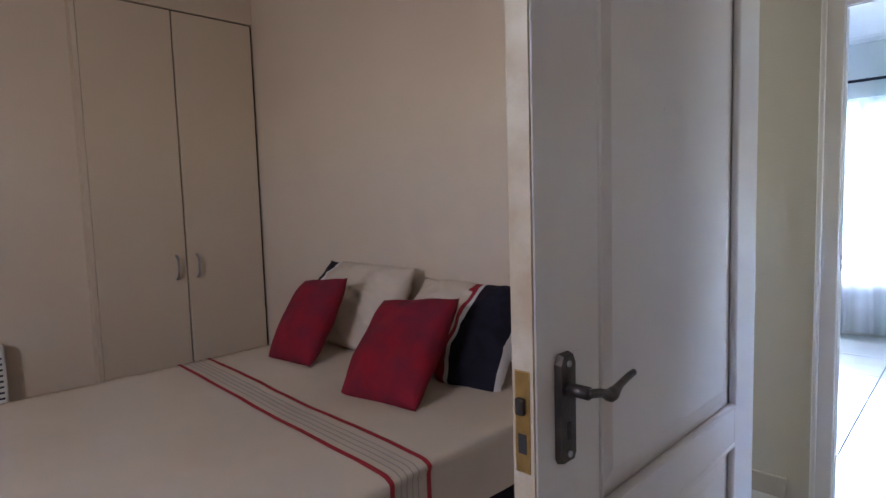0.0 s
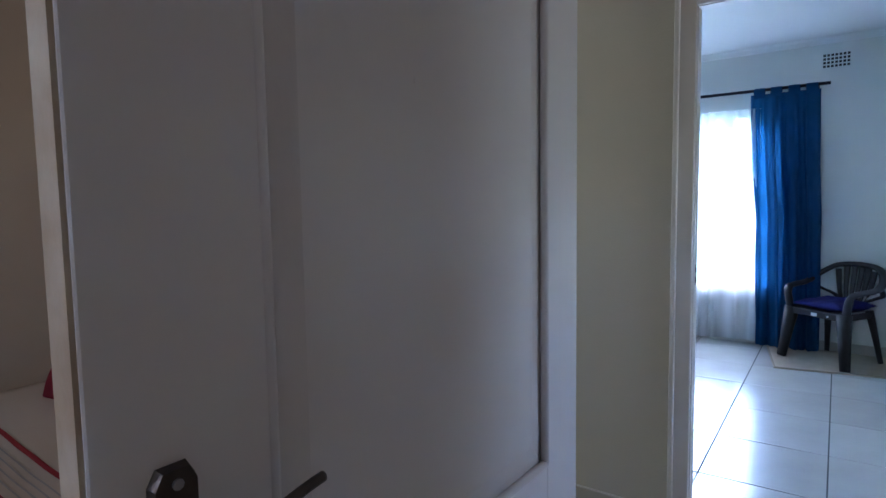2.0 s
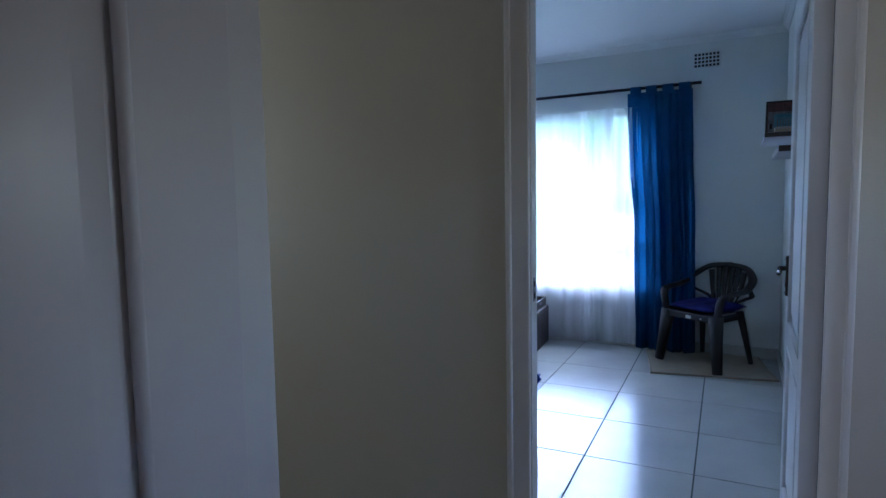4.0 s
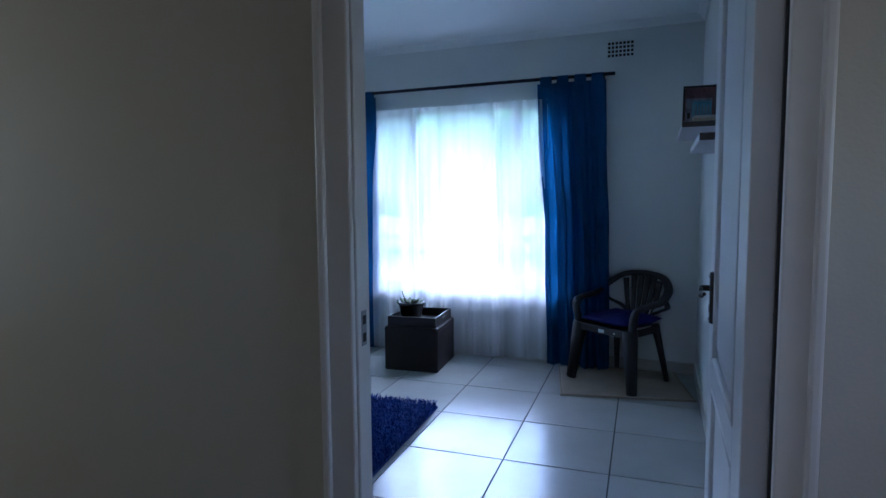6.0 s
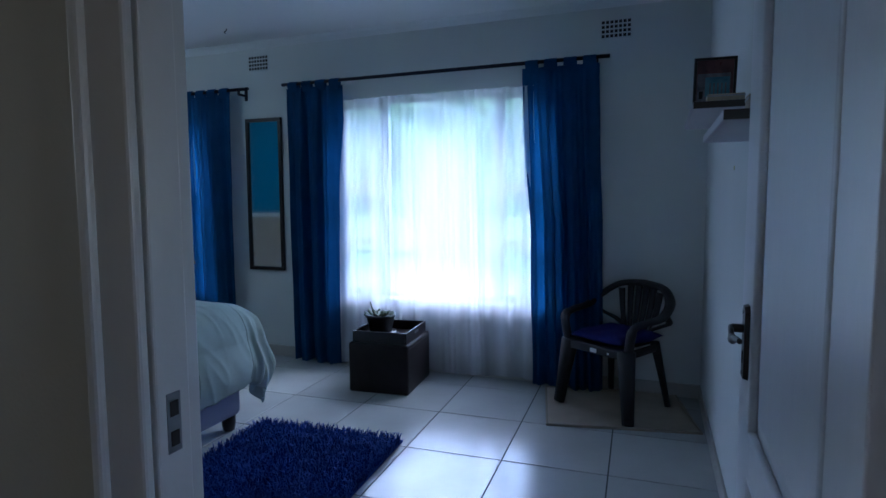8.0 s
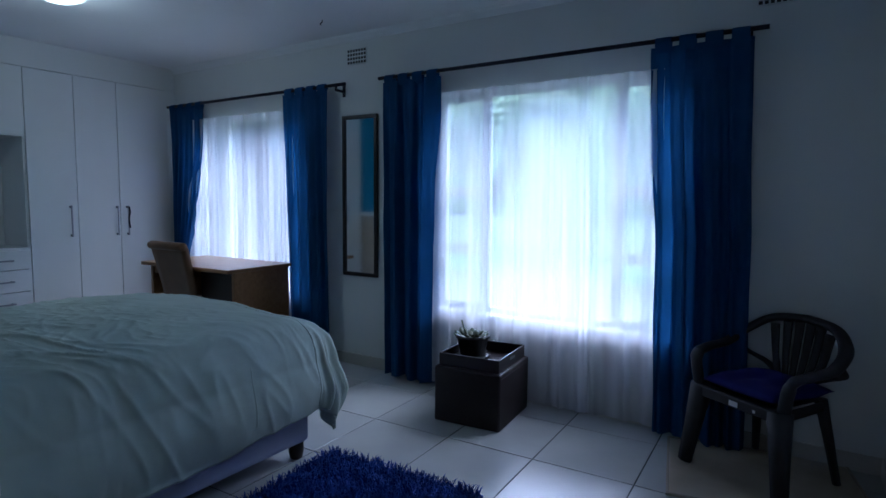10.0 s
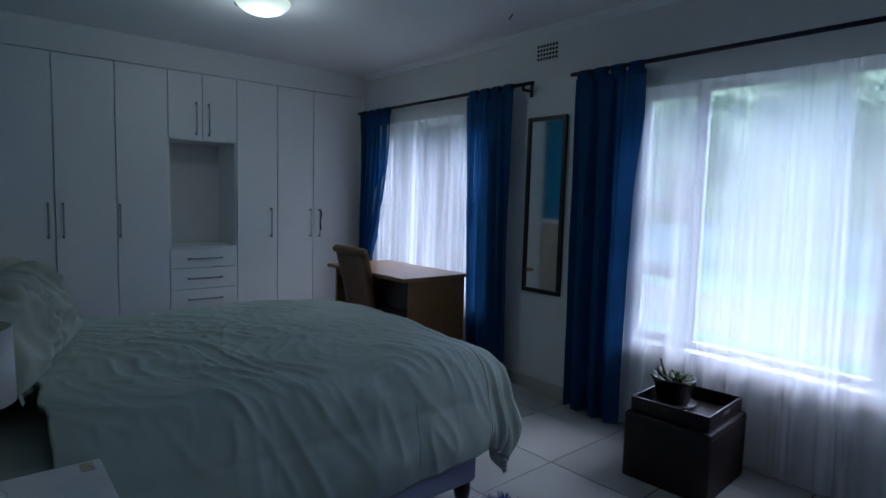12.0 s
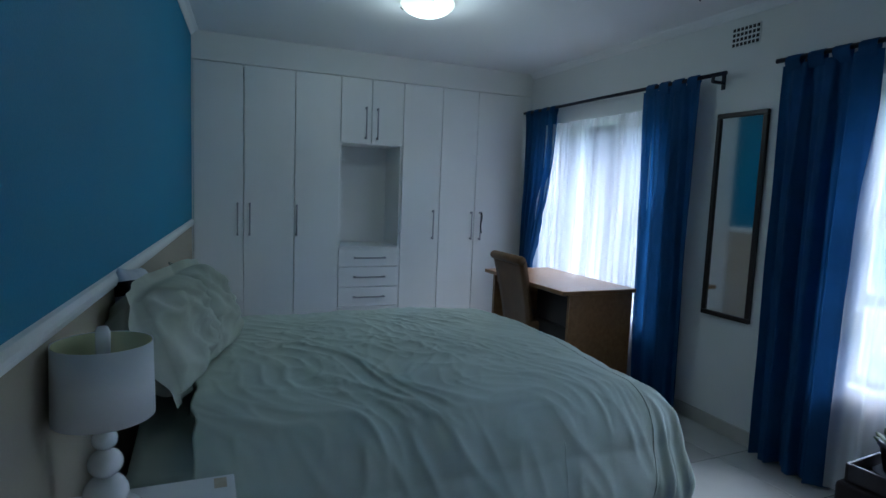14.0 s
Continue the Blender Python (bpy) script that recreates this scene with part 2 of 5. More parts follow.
def setting(name, bm, mat, label="", smooth=False):
    return tagged(link(name, bm, mat, None, "", smooth), label, "", "", "structure")


def box(bm, x0, x1, y0, y1, z0, z1, bevel=0.0, segs=2):
    geo = bmesh.ops.create_cube(bm, size=1.0)
    vs = geo["verts"]
    for v in vs:
        v.co = Vector(((x0 + x1) / 2 + v.co.x * (x1 - x0), (y0 + y1) / 2 + v.co.y * (y1 - y0), (z0 + z1) / 2 + v.co.z * (z1 - z0)))
    if bevel:
        es = list({e for v in vs for e in v.link_edges})
        bmesh.ops.bevel(bm, geom=es, offset=bevel, segments=segs, profile=0.5, affect="EDGES")
    return vs


def boxed(x0, x1, y0, y1, z0, z1, bevel=0.0, segs=2):
    bm = bmesh.new()
    box(bm, x0, x1, y0, y1, z0, z1, bevel, segs)
    return bm


def prism(points, z0, z1):
    """A solid standing on a flat outline."""
    bm = bmesh.new()
    lo = [bm.verts.new((x, y, z0)) for x, y in points]
    hi = [bm.verts.new((x, y, z1)) for x, y in points]
    bm.faces.new(lo[::-1])
    bm.faces.new(hi)
    n = len(points)
    for i in range(n):
        bm.faces.new((lo[i], lo[(i + 1) % n], hi[(i + 1) % n], hi[i]))
    return bm


def sweep(bm, pts, ra, rb=None, n=8, up=(0, 0, 1), taper=None):
    """A tube of elliptical section along a line of points; taper gives a factor for each point."""
    rb = rb or ra
    pts = [Vector(p) for p in pts]
    rings = []
    for i, p in enumerate(pts):
        d = (pts[min(i + 1, len(pts) - 1)] - pts[max(i - 1, 0)]).normalized()
        u = Vector(up)
        if abs(d.dot(u)) > 0.95:
            u = Vector((1, 0, 0))
        side = d.cross(u).normalized()
        u = side.cross(d).normalized()
        k = taper[i] if taper else 1
        rings.append([bm.verts.new(p + side * (math.cos(a) * ra * k) + u * (math.sin(a) * rb * k)) for a in (2 * math.pi * j / n for j in range(n))])
    for a, b in zip(rings, rings[1:]):
        for j in range(n):
            bm.faces.new((a[j], a[(j + 1) % n], b[(j + 1) % n], b[j]))
    bm.faces.new(rings[0][::-1])
    bm.faces.new(rings[-1])


def curve(points, steps=8):
    """A smooth line through the points."""
    ps = [Vector(p) for p in points]
    out = []
    for i in range(len(ps) - 1):
        a, b, c, d = ps[max(i - 1, 0)], ps[i], ps[i + 1], ps[min(i + 2, len(ps) - 1)]
        for k in range(steps):
            t = k / steps
            out.append(0.5 * ((2 * b) + (c - a) * t + (2 * a - 5 * b + 4 * c - d) * t * t + (3 * b - a - 3 * c + d) * t ** 3))
    out.append(ps[-1])
    return out


def lathe(bm, profile, n=28, at=(0, 0, 0)):
    rings = []
    for r, z in profile:
        rings.append([bm.verts.new((at[0] + r * math.cos(a), at[1] + r * math.sin(a), at[2] + z)) for a in (2 * math.pi * j / n for j in range(n))])
    for a, b in zip(rings, rings[1:]):
        for j in range(n):
            bm.faces.new((a[j], a[(j + 1) % n], b[(j + 1) % n], b[j]))
    if profile[0][0] > 1e-4:
        bm.faces.new(rings[0][::-1])
    if profile[-1][0] > 1e-4:
        bm.faces.new(rings[-1])
    bmesh.ops.remove_doubles(bm, verts=bm.verts[:], dist=1e-5)


def sheet(nu, nv, f, closed=False):
    """A grid of points f(u, v), u and v from 0 to 1."""
    bm = bmesh.new()
    rows = [[bm.verts.new(f(i / nu, j / nv)) for j in range(nv + 1)] for i in range(nu + 1)]
    for i in range(nu):
        for j in range(nv):
            bm.faces.new((rows[i][j], rows[i + 1][j], rows[i + 1][j + 1], rows[i][j + 1]))
    return bm


def cushion_bm(w, h, d, n=22, pinch=0.06, seed=0, crease=0.006, ridge=0.0, flange=0.0):
    """A filled cushion lying flat: w by h, d thick, with drawn-in sides and creases."""
    bm = bmesh.new()
    grid = {}
    for side in (1, -1):
        for i in range(n + 1):
            for j in range(n + 1):
                u, v = 2 * i / n - 1, 2 * j / n - 1
                edge = i in (0, n) or j in (0, n)
                if edge and side < 0:
                    grid[side, i, j] = grid[1, i, j]
                    continue
                x = u * w / 2 * (1 - pinch * (1 - v * v) * abs(u) ** 3)
                y = v * h / 2 * (1 - pinch * (1 - u * u) * abs(v) ** 3)
                soft = 1 - (0.13 if flange else 0.03) * u * u * v * v
                x, y = x * soft, y * soft
                full = max(0.0, (1 - abs(u) ** 2.4) * (1 - abs(v) ** 2.4)) ** 0.5
                z = side * d / 2 * full + crease * noise.noise(Vector((x * 9 + seed, y * 9, side * 3.0))) * (0.3 + full)
                if ridge:
                    k = 1 - abs(noise.noise(Vector((x * 5 + y * 9 + seed, y * 4 - x * 3, seed * 0.7))))
                    k2 = 1 - abs(noise.noise(Vector((x * 12 - y * 5, y * 11 + seed, side * 2.0))))
                    z += side * ridge * (k ** 6 + 0.5 * k2 ** 5 - 0.4) * min(1.0, full * 1.6)
                    wave = ridge * 0.7 * noise.noise(Vector((x * 6 + seed, y * 6, 4.0)))
                    x, y, z = x + wave * v, y + wave * u, z + ridge * 1.3 * noise.noise(Vector((x * 4, y * 4 + seed, 1.0)))
                grid[side, i, j] = bm.verts.new((x, y, z))
    for side in (1, -1):
        for i in range(n):
            for j in range(n):
                q = [grid[side, i, j], grid[side, i + 1, j], grid[side, i + 1, j + 1], grid[side, i, j + 1]]
                bm.faces.new(q if side > 0 else q[::-1])
    if flange:
        # a flat hemmed border that waves round the filling
        loop = [(i, 0) for i in range(n)] + [(n, j) for j in range(n)] + [(i, n) for i in range(n, 0, -1)] + [(0, j) for j in range(n, 0, -1)]
        rings = [[grid[1, i, j] for i, j in loop]]
        for reach in (0.5, 1.0):
            ring = []
            for i, j in loop:
                p = grid[1, i, j].co
                ox, oy = (-1 if i == 0 else 1 if i == n else 0), (-1 if j == 0 else 1 if j == n else 0)
                wave = noise.noise(Vector((p.x * 11 + seed, p.y * 11, 2.0)))
                ring.append(bm.verts.new((p.x + ox * flange * reach, p.y + oy * flange * reach, p.z + flange * reach * (1.1 * wave + 0.1))))
            rings.append(ring)
        for a, b in zip(rings, rings[1:]):
            for k in range(len(loop)):
                q = (k + 1) % len(loop)
                bm.faces.new((a[k], b[k], b[q], a[q]))
    return bm

# ---------------------------------------------------------------- setting
XW, YW, YR, ZC = 5.34, 5.17, -0.345, 2.48      # window wall, wardrobe fronts, side wall, ceiling
DX0, DX1 = 2.0, 2.10                          # wall between hall and blue bedroom
DL, DR, DH = 0.515, -0.275, 1.93                 # its doorway


def blue_x(y):
    return 2.13 + (y - 1.3) * 0.0745 if y > 0.9 else 2.10


setting("floor", boxed(-2.5, 5.5, -1.7, 5.9, -0.12, -0.004), M_GROUT, "dark grout bed under large pale glazed floor tiles")

# window wall with two openings
W1, W2, WZ0, WZ1 = (0.60, 2.22), (3.42, 4.92), 0.52, 1.99
bm = bmesh.new()
for y0, y1, z0, z1 in ((-0.55, W1[0], 0, 2.6), (W1[1], W2[0], 0, 2.6), (W2[1], 5.9, 0, 2.6), (W1[0], W1[1], 0, WZ0), (W1[0], W1[1], WZ1, 2.6), (W2[0], W2[1], 0, WZ0), (W2[0], W2[1], WZ1, 2.6)):
    box(bm, XW, XW + 0.22, y0, y1, z0, z1)
setting("wall_east", bm, M_WALL, "white painted wall with two curtained windows")
setting("wall_south", boxed(DX1, XW, YR - 0.15, YR, 0, 2.6), M_WALL, "plain white painted side wall with small shelves")
setting("wall_north", boxed(0.9, XW, 5.75, 5.9, 0, 2.6), M_WALL)
setting("wall_bulkhead", boxed(blue_x(YW) - 0.02, XW, YW + 0.006, YW + 0.1, 2.272, 2.6), M_WALL, "white boxed wall above the fitted wardrobes")

# wall between hall and bedroom: straight on the hall side, slanted inside to fit the camera's view, painted in two
# colours above a dado rail
HALL_Y1 = 2.9
setting("wall_west_pier", boxed(DX0, DX1, -1.7, DR - 0.035, 0, 2.6), M_HALL)
setting("wall_west_lintel", boxed(DX0, DX1, DR - 0.035, DL + 0.035, DH + 0.035, 2.6), M_HALL)
setting("wall_west", prism([(DX0, DL + 0.035), (DX1 - 0.02, DL + 0.035), (DX1 - 0.02, 0.9), (blue_x(5.75) - 0.02, 5.75), (DX0, 5.75)], 0, 2.6), M_HALL, "greyish cream hall wall beside the doorway")
face = [(DX1 - 0.019, DL + 0.036), (DX1, DL + 0.036), (DX1, 0.9), (blue_x(5.7), 5.7), (blue_x(5.7) - 0.019, 5.7), (DX1 - 0.019, 0.9)]
setting("wall_west_upper", prism(face, 1.085, 2.6), M_BLUE, "teal blue painted upper wall")
setting("wall_west_lower", prism(face, 0, 1.045), M_TAUPE, "taupe painted lower wall below the dado rail")
bm = bmesh.new()
pr = [(0.0, 1.040), (0.016, 1.046), (0.022, 1.062), (0.022, 1.072), (0.014, 1.086), (0.0, 1.092)]
rings = []
for y in (DL + 0.06, 0.9, 2.0, 3.5, YW - 0.01):
    rings.append([bm.verts.new((blue_x(y) - 0.004 + dx, y, z)) for dx, z in pr])
for a, b in zip(rings, rings[1:]):
    for j in range(len(pr) - 1):
        bm.faces.new((a[j], a[j + 1], b[j + 1], b[j]))
setting("trim_dado_rail", bm, M_TRIM, "narrow white moulded dado rail")

# first bedroom and hall
setting("wall_bedroom_east", boxed(1.13, 1.23, 0.94, 3.9, 0, 2.6), M_CREAM, "cream painted wall behind the bed")
setting("wall_nib", boxed(0.845, 1.23, 0.86, 0.94, 0, 2.6), M_CREAM)
setting("wall_nib_side", boxed(0.845, 0.925, 0.571, 0.86, 0, 2.6), M_CREAM)
setting("wall_bedroom_south_pier", boxed(0.835, 0.935, -1.7, -0.42, 0, 2.6), M_CREAM)
setting("wall_door_lintel", boxed(0.845, 0.925, -0.42, 0.57, 2.06, 2.6), M_CREAM)
setting("wall_bedroom_north", boxed(-2.5, 0.22, 3.30, 3.42, 0, 2.6), M_CREAM, "cream painted wall above the heater")
setting("wall_bedroom_closet_back", boxed(0.1, 1.23, 3.78, 3.9, 0, 2.6), M_CREAM)
bm = bmesh.new()
for y0, y1, z0, z1 in ((-1.7, 0.35, 0, 2.6), (0.85, 3.42, 0, 2.6), (0.35, 0.85, 0, 1.72), (0.35, 0.85, 1.98, 2.6)):
    box(bm, -2.5, -2.38, y0, y1, z0, z1)
setting("wall_bedroom_west", bm, M_CREAM)
# includes an added, unseen opening for the hall's southern fill lamp
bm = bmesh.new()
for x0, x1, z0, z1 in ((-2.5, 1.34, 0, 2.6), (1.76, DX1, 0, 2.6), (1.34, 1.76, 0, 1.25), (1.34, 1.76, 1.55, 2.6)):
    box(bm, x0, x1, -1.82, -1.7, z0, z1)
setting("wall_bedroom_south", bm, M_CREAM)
# the northern fill lamp's opening is likewise added and out of sight
bm = bmesh.new()
for x0, x1, z0, z1 in ((1.23, 1.38, 0, 2.6), (1.82, DX0, 0, 2.6), (1.38, 1.82, 0, 1.24), (1.38, 1.82, 1.76, 2.6)):
    box(bm, x0, x1, HALL_Y1, HALL_Y1 + 0.12, z0, z1)
setting("wall_hall_end", bm, M_HALL)
setting("ceiling", boxed(-2.5, 5.6, -1.85, 5.95, ZC, ZC + 0.12), M_CEIL, "smooth white painted ceiling")


def cornice(name, a, b, inward):
    """A small coved moulding between wall and ceiling."""
    bm = bmesh.new()
    ix, iy = inward
    prof = [(0.0, ZC - 0.045), (0.008, ZC - 0.043), (0.014, ZC - 0.034), (0.03, ZC - 0.014), (0.046, ZC - 0.006), (0.05, ZC)]
    ra = [bm.verts.new((a[0] + ix * d, a[1] + iy * d, z)) for d, z in prof]
    rb = [bm.verts.new((b[0] + ix * d, b[1] + iy * d, z)) for d, z in prof]
    for j in range(len(prof) - 1):
        bm.faces.new((ra[j], ra[j + 1], rb[j + 1], rb[j]))
    setting(name, bm, M_CEIL, "narrow white coved cornice")


cornice("trim_cornice_east", (XW, YR), (XW, YW), (-1, 0))
cornice("trim_cornice_south", (DX1, YR), (XW, YR), (0, 1))
cornice("trim_cornice_west", (blue_x(0.9), 0.9), (blue_x(YW), YW), (1, 0))


def skirting(name, a, b, inward, z=0.085):
    bm = bmesh.new()
    ix, iy = inward
    pr = [(-0.002, 0), (0.011, 0), (0.011, z - 0.003), (0.008, z), (-0.002, z)]
    ra = [bm.verts.new((a[0] + ix * d, a[1] + iy * d, h)) for d, h in pr]
    rb = [bm.verts.new((b[0] + ix * d, b[1] + iy * d, h)) for d, h in pr]
    for j in range(len(pr)):
        k = (j + 1) % len(pr)
        bm.faces.new((ra[j], ra[k], rb[k], rb[j]))
    bm.faces.new(ra)
    bm.faces.new(rb[::-1])
    setting(name, bm, M_SKIRT, "low grey-beige tile skirting")


skirting("baseboard_east", (XW, YR), (XW, YW), (-1, 0))
skirting("baseboard_south", (DX1, YR), (XW, YR), (0, 1))
skirting("baseboard_hall", (DX0, DL + 0.12), (DX0, HALL_Y1), (-1, 0))
skirting("baseboard_hall_south", (DX0, -1.7), (DX0, DR - 0.12), (-1, 0))
skirting("baseboard_west", (DX1, DL + 0.1), (DX1, 0.9), (1, 0))
skirting("baseboard_bedroom", (-2.38, 3.30), (0.22, 3.30), (0, -1))


# ---------------------------------------------------------------- door frame of the blue bedroom
def frame_profile(bm, y_in, y_out, z_top):
    """One jamb of the frame: lining, stop and hall-side architrave, from floor to head."""
    s = 1 if y_out > y_in else -1
    box(bm, DX0 + 0.004, DX1 + 0.006 if s > 0 else DX0 + 0.05, min(y_in, y_in + s * 0.034), max(y_in, y_in + s * 0.034), 0, z_top)
    stop = 0.038 if s > 0 else 0.004
    box(bm, DX0 + 0.004, DX0 + 0.055, min(y_in - s * stop, y_in), max(y_in - s * stop, y_in), 0, z_top, 0.003)


bm = bmesh.new()
frame_profile(bm, DL, DL + 1, DH + 0.034)
frame_profile(bm, DR, DR - 1, DH + 0.034)
box(bm, DX0 + 0.004, DX1 + 0.006, DR, DL, DH, DH + 0.034)
box(bm, DX0 + 0.004, DX0 + 0.055, DR, DL, DH - 0.03, DH, 0.003)
door_frame = setting("door_frame_1", bm, M_TRIM, "white painted door frame with moulded architrave")


def architrave(x, sgn):
    if sgn < 0:
        l0, l1, r0, r1 = DL - 0.036, DL + 0.036, DR - 0.04, DR + 0.019
    else:
        l0, l1, r0, r1 = DL + 0.004, DL + 0.07, DR - 0.066, DR - 0.004
    for nm, y0, y1 in (("left", l0, l1), ("right", r0, r1))[:2 if sgn < 0 else 1]:
        bm = bmesh.new()
        box(bm, min(x, x + sgn * 0.014), max(x, x + sgn * 0.014), y0, y1, 0, DH + 0.062, 0.004)
        a = y1 - 0.018 if nm == "left" else y0
        box(bm, min(x, x + sgn * 0.024), max(x, x + sgn * 0.024), a, a + 0.018, 0, DH + 0.062, 0.005)
        link("architrave", bm, M_TRIM, door_frame)
    bm = bmesh.new()
    box(bm, min(x, x + sgn * 0.014), max(x, x + sgn * 0.014), r1 if sgn < 0 else r0, l0, DH - 0.028 if sgn < 0 else DH + 0.004, DH + 0.062, 0.004)
    link("architrave", bm, M_TRIM, door_frame)


architrave(DX0, -1)
architrave(DX1 + 0.002, 1)
# added near-black strip: the hinge gap's shade is put in as colour
link("gap_shade_strip", boxed(DX0 + 0.056, DX0 + 0.066, DR - 0.012, DR + 0.0125, 0, DH), M_GAP, door_frame, "near-black strip giving the hinge-side gap its shade")
bm = boxed(DX0 + 0.018, DX0 + 0.038, DL - 0.0392, DL - 0.036, 0.94, 1.012)
strike = link("strike_plate", bm, M_STEEL, door_frame, "steel strike plate with two slots")
for z in (0.948, 0.984):
    link("slot", boxed(DX0 + 0.022, DX0 + 0.034, DL - 0.0402, DL - 0.038, z, z + 0.018), M_GAP, strike)

# frame post of the first bedroom's door
bm = bmesh.new()
box(bm, 0.836, 0.928, 0.462, 0.57, 0, 2.06, 0.004)
box(bm, 0.84, 0.93, -0.42, -0.385, 0, 2.06)
box(bm, 0.84, 0.93, -0.385, 0.462, 2.03, 2.06)
setting("door_frame_2", bm, M_TRIM)


# ---------------------------------------------------------------- panel doors
def lever_plate(parent, side, x, z, flip=1, reach=1.0):
    """Back plate, lever and keyhole on one face of a door (local y = side)."""
    s = 1 if side > 0 else -1
    y = side
    bm = bmesh.new()
    outline = [(-0.019, -0.068), (-0.014, -0.076), (0.014, -0.076), (0.019, -0.068), (0.019, 0.056), (0.012, 0.068), (-0.012, 0.068), (-0.019, 0.056)]
    lo = [bm.verts.new((x + a, y, z + b)) for a, b in outline]
    hi = [bm.verts.new((x + a * 0.86, y + s * 0.009, z + b * 0.97)) for a, b in outline]
    bm.faces.new(lo)
    bm.faces.new(hi[::-1])
    for i in range(8):
        bm.faces.new((lo[i], lo[(i + 1) % 8], hi[(i + 1) % 8], hi[i]))
    plate = link("handle_plate", bm, M_BRONZE, parent, "dark bronze handle plate")
    bm = bmesh.new()
    sweep(bm, [(x, y + s * 0.006, z + 0.022), (x, y + s * 0.05 * reach, z + 0.022)], 0.0085, n=12)
    pts = curve([(x - flip * 0.004, y + s * 0.052 * reach, z + 0.023), (x + flip * 0.02, y + s * 0.056 * reach, z + 0.019), (x + flip * 0.045, y + s * 0.056 * reach, z + 0.010), (x + flip * 0.07, y + s * 0.055 * reach, z + 0.017), (x + flip * 0.098, y + s * 0.052 * reach, z + 0.021), (x + flip * 0.116, y + s * 0.05 * reach, z + 0.022)], 5)
    k = len(pts)
    sweep(bm, pts, 0.0062, 0.007, n=10, taper=[0.85 + 0.6 * math.exp(-((i / k - 0.40) / 0.10) ** 2) - 0.12 * (i / k) for i in range(k)])
    link("lever", bm, M_BRONZE, plate, "curved bronze lever", True)
    bm = boxed(x - 0.004, x + 0.004, y, y + s * 0.0105, z - 0.045, z - 0.022, 0.001)
    link("keyhole", bm, M_GAP, plate)
    for dz in (0.055, -0.064):
        bm = bmesh.new()
        sweep(bm, [(x, y, z + dz), (x, y + s * 0.0115, z + dz)], 0.0045, n=8)
        link("screw", bm, M_STEEL, plate)


def panel_door(name, m, w, h, label, handle_z, inset=0.06, T=0.0175, reach=1.0, group="panel doors"):
    """A moulded panel door, hinged at local x = 0, free edge at x = w, faces at y = 0.02 and -0.02."""
    ob = thing(name, m, label, "door", group)
    st, sl = 0.125, 0.155
    lock, top, bot = 0.80, h - 0.13, 0.2
    bm = bmesh.new()
    box(bm, 0.002, st, -T, T, 0.008, h, 0.0025)
    box(bm, w - sl, w - 0.002, -T, T, 0.008, h, 0.0025)
    for z0, z1 in ((0.008, bot), (lock - 0.085, lock), (top, h)):
        box(bm, st - 0.001, w - sl + 0.001, -T, T, z0, z1, 0.0025)
    link("stiles", bm, M_DOOR, ob)
    for z0, z1 in ((bot, lock - 0.085), (lock, top)):
        bm = bmesh.new()
        box(bm, st - 0.006, w - sl + 0.006, -T + 0.013, T - 0.013, z0 - 0.006, z1 + 0.006)
        for s in (1, -1):
            # raised centre with sloping borders
            y0, y1 = s * (T - 0.0135), s * (T - 0.006)
            a, b = 0.012, 0.045
            o = [(st + a, z0 + a), (w - sl - a, z0 + a), (w - sl - a, z1 - a), (st + a, z1 - a)]
            i = [(st + b, z0 + b), (w - sl - b, z0 + b), (w - sl - b, z1 - b), (st + b, z1 - b)]
            vo = [bm.verts.new((x, y0, z)) for x, z in o]
            vi = [bm.verts.new((x, y1, z)) for x, z in i]
            bm.faces.new(vi)
            for k in range(4):
                bm.faces.new((vo[k], vo[(k + 1) % 4], vi[(k + 1) % 4], vi[k]))
        link("panel", bm, M_DOOR, ob)
        for s in (1, -1):
            bm = bmesh.new()
            for p0, p1 in (((st, z0), (w - sl, z0)), ((st, z1), (w - sl, z1)), ((st, z0), (st, z1)), ((w - sl, z0), (w - sl, z1))):
                sweep(bm, [(p0[0], s * (T - 0.005), p0[1]), (p1[0], s * (T - 0.005), p1[1])], 0.008, 0.007, n=8)
            link("moulding", bm, M_DOOR, ob, "", True)
    # worn free edge with a brass lock plate
    bm = boxed(w - 0.004, w + 0.0015, -T + 0.0015, T - 0.0015, 0.01, h - 0.002)
    link("edge", bm, M_EDGE, ob, "chipped cream edge of the door")
    lp = link("lock_plate", boxed(w + 0.001, w + 0.0035, -0.011, 0.011, handle_z - 0.075, handle_z + 0.055, 0.001), M_BRASS, ob, "worn brass lock plate")
    link("latch", boxed(w + 0.002, w + 0.011, -0.007, 0.006, handle_z - 0.0, handle_z + 0.022, 0.003), M_BRONZE, lp)
    link("bolt_slot", boxed(w + 0.003, w + 0.0042, -0.006, 0.006, handle_z - 0.05, handle_z - 0.025), M_GAP, lp)
    lever_plate(ob, T, w - inset, handle_z, -1, reach)
    lever_plate(ob, -T, w - inset, handle_z, -1, reach)
    for z in (0.25, 1.0, h - 0.22):
        bm = bmesh.new()
        sweep(bm, [(-0.004, -T - 0.004, z - 0.045), (-0.004, -T - 0.004, z + 0.045)], 0.0065, n=8)
        link("hinge", bm, M_STEEL, ob)
    return ob


door_a = panel_door("bedroom_door", pose(0.842, 0.441, 0, 0, 0, 180), 0.832, 2.02, "open white panelled door with worn edge and bronze lever", 0.985, reach=0.78)
door_b = panel_door("blue_bedroom_door", pose(2.074, -0.243, 0, 0, 0, -0.5), 0.765, 1.92, "white panelled door standing open against the side wall", 0.965, 0.098, 0.0215, 0.58)


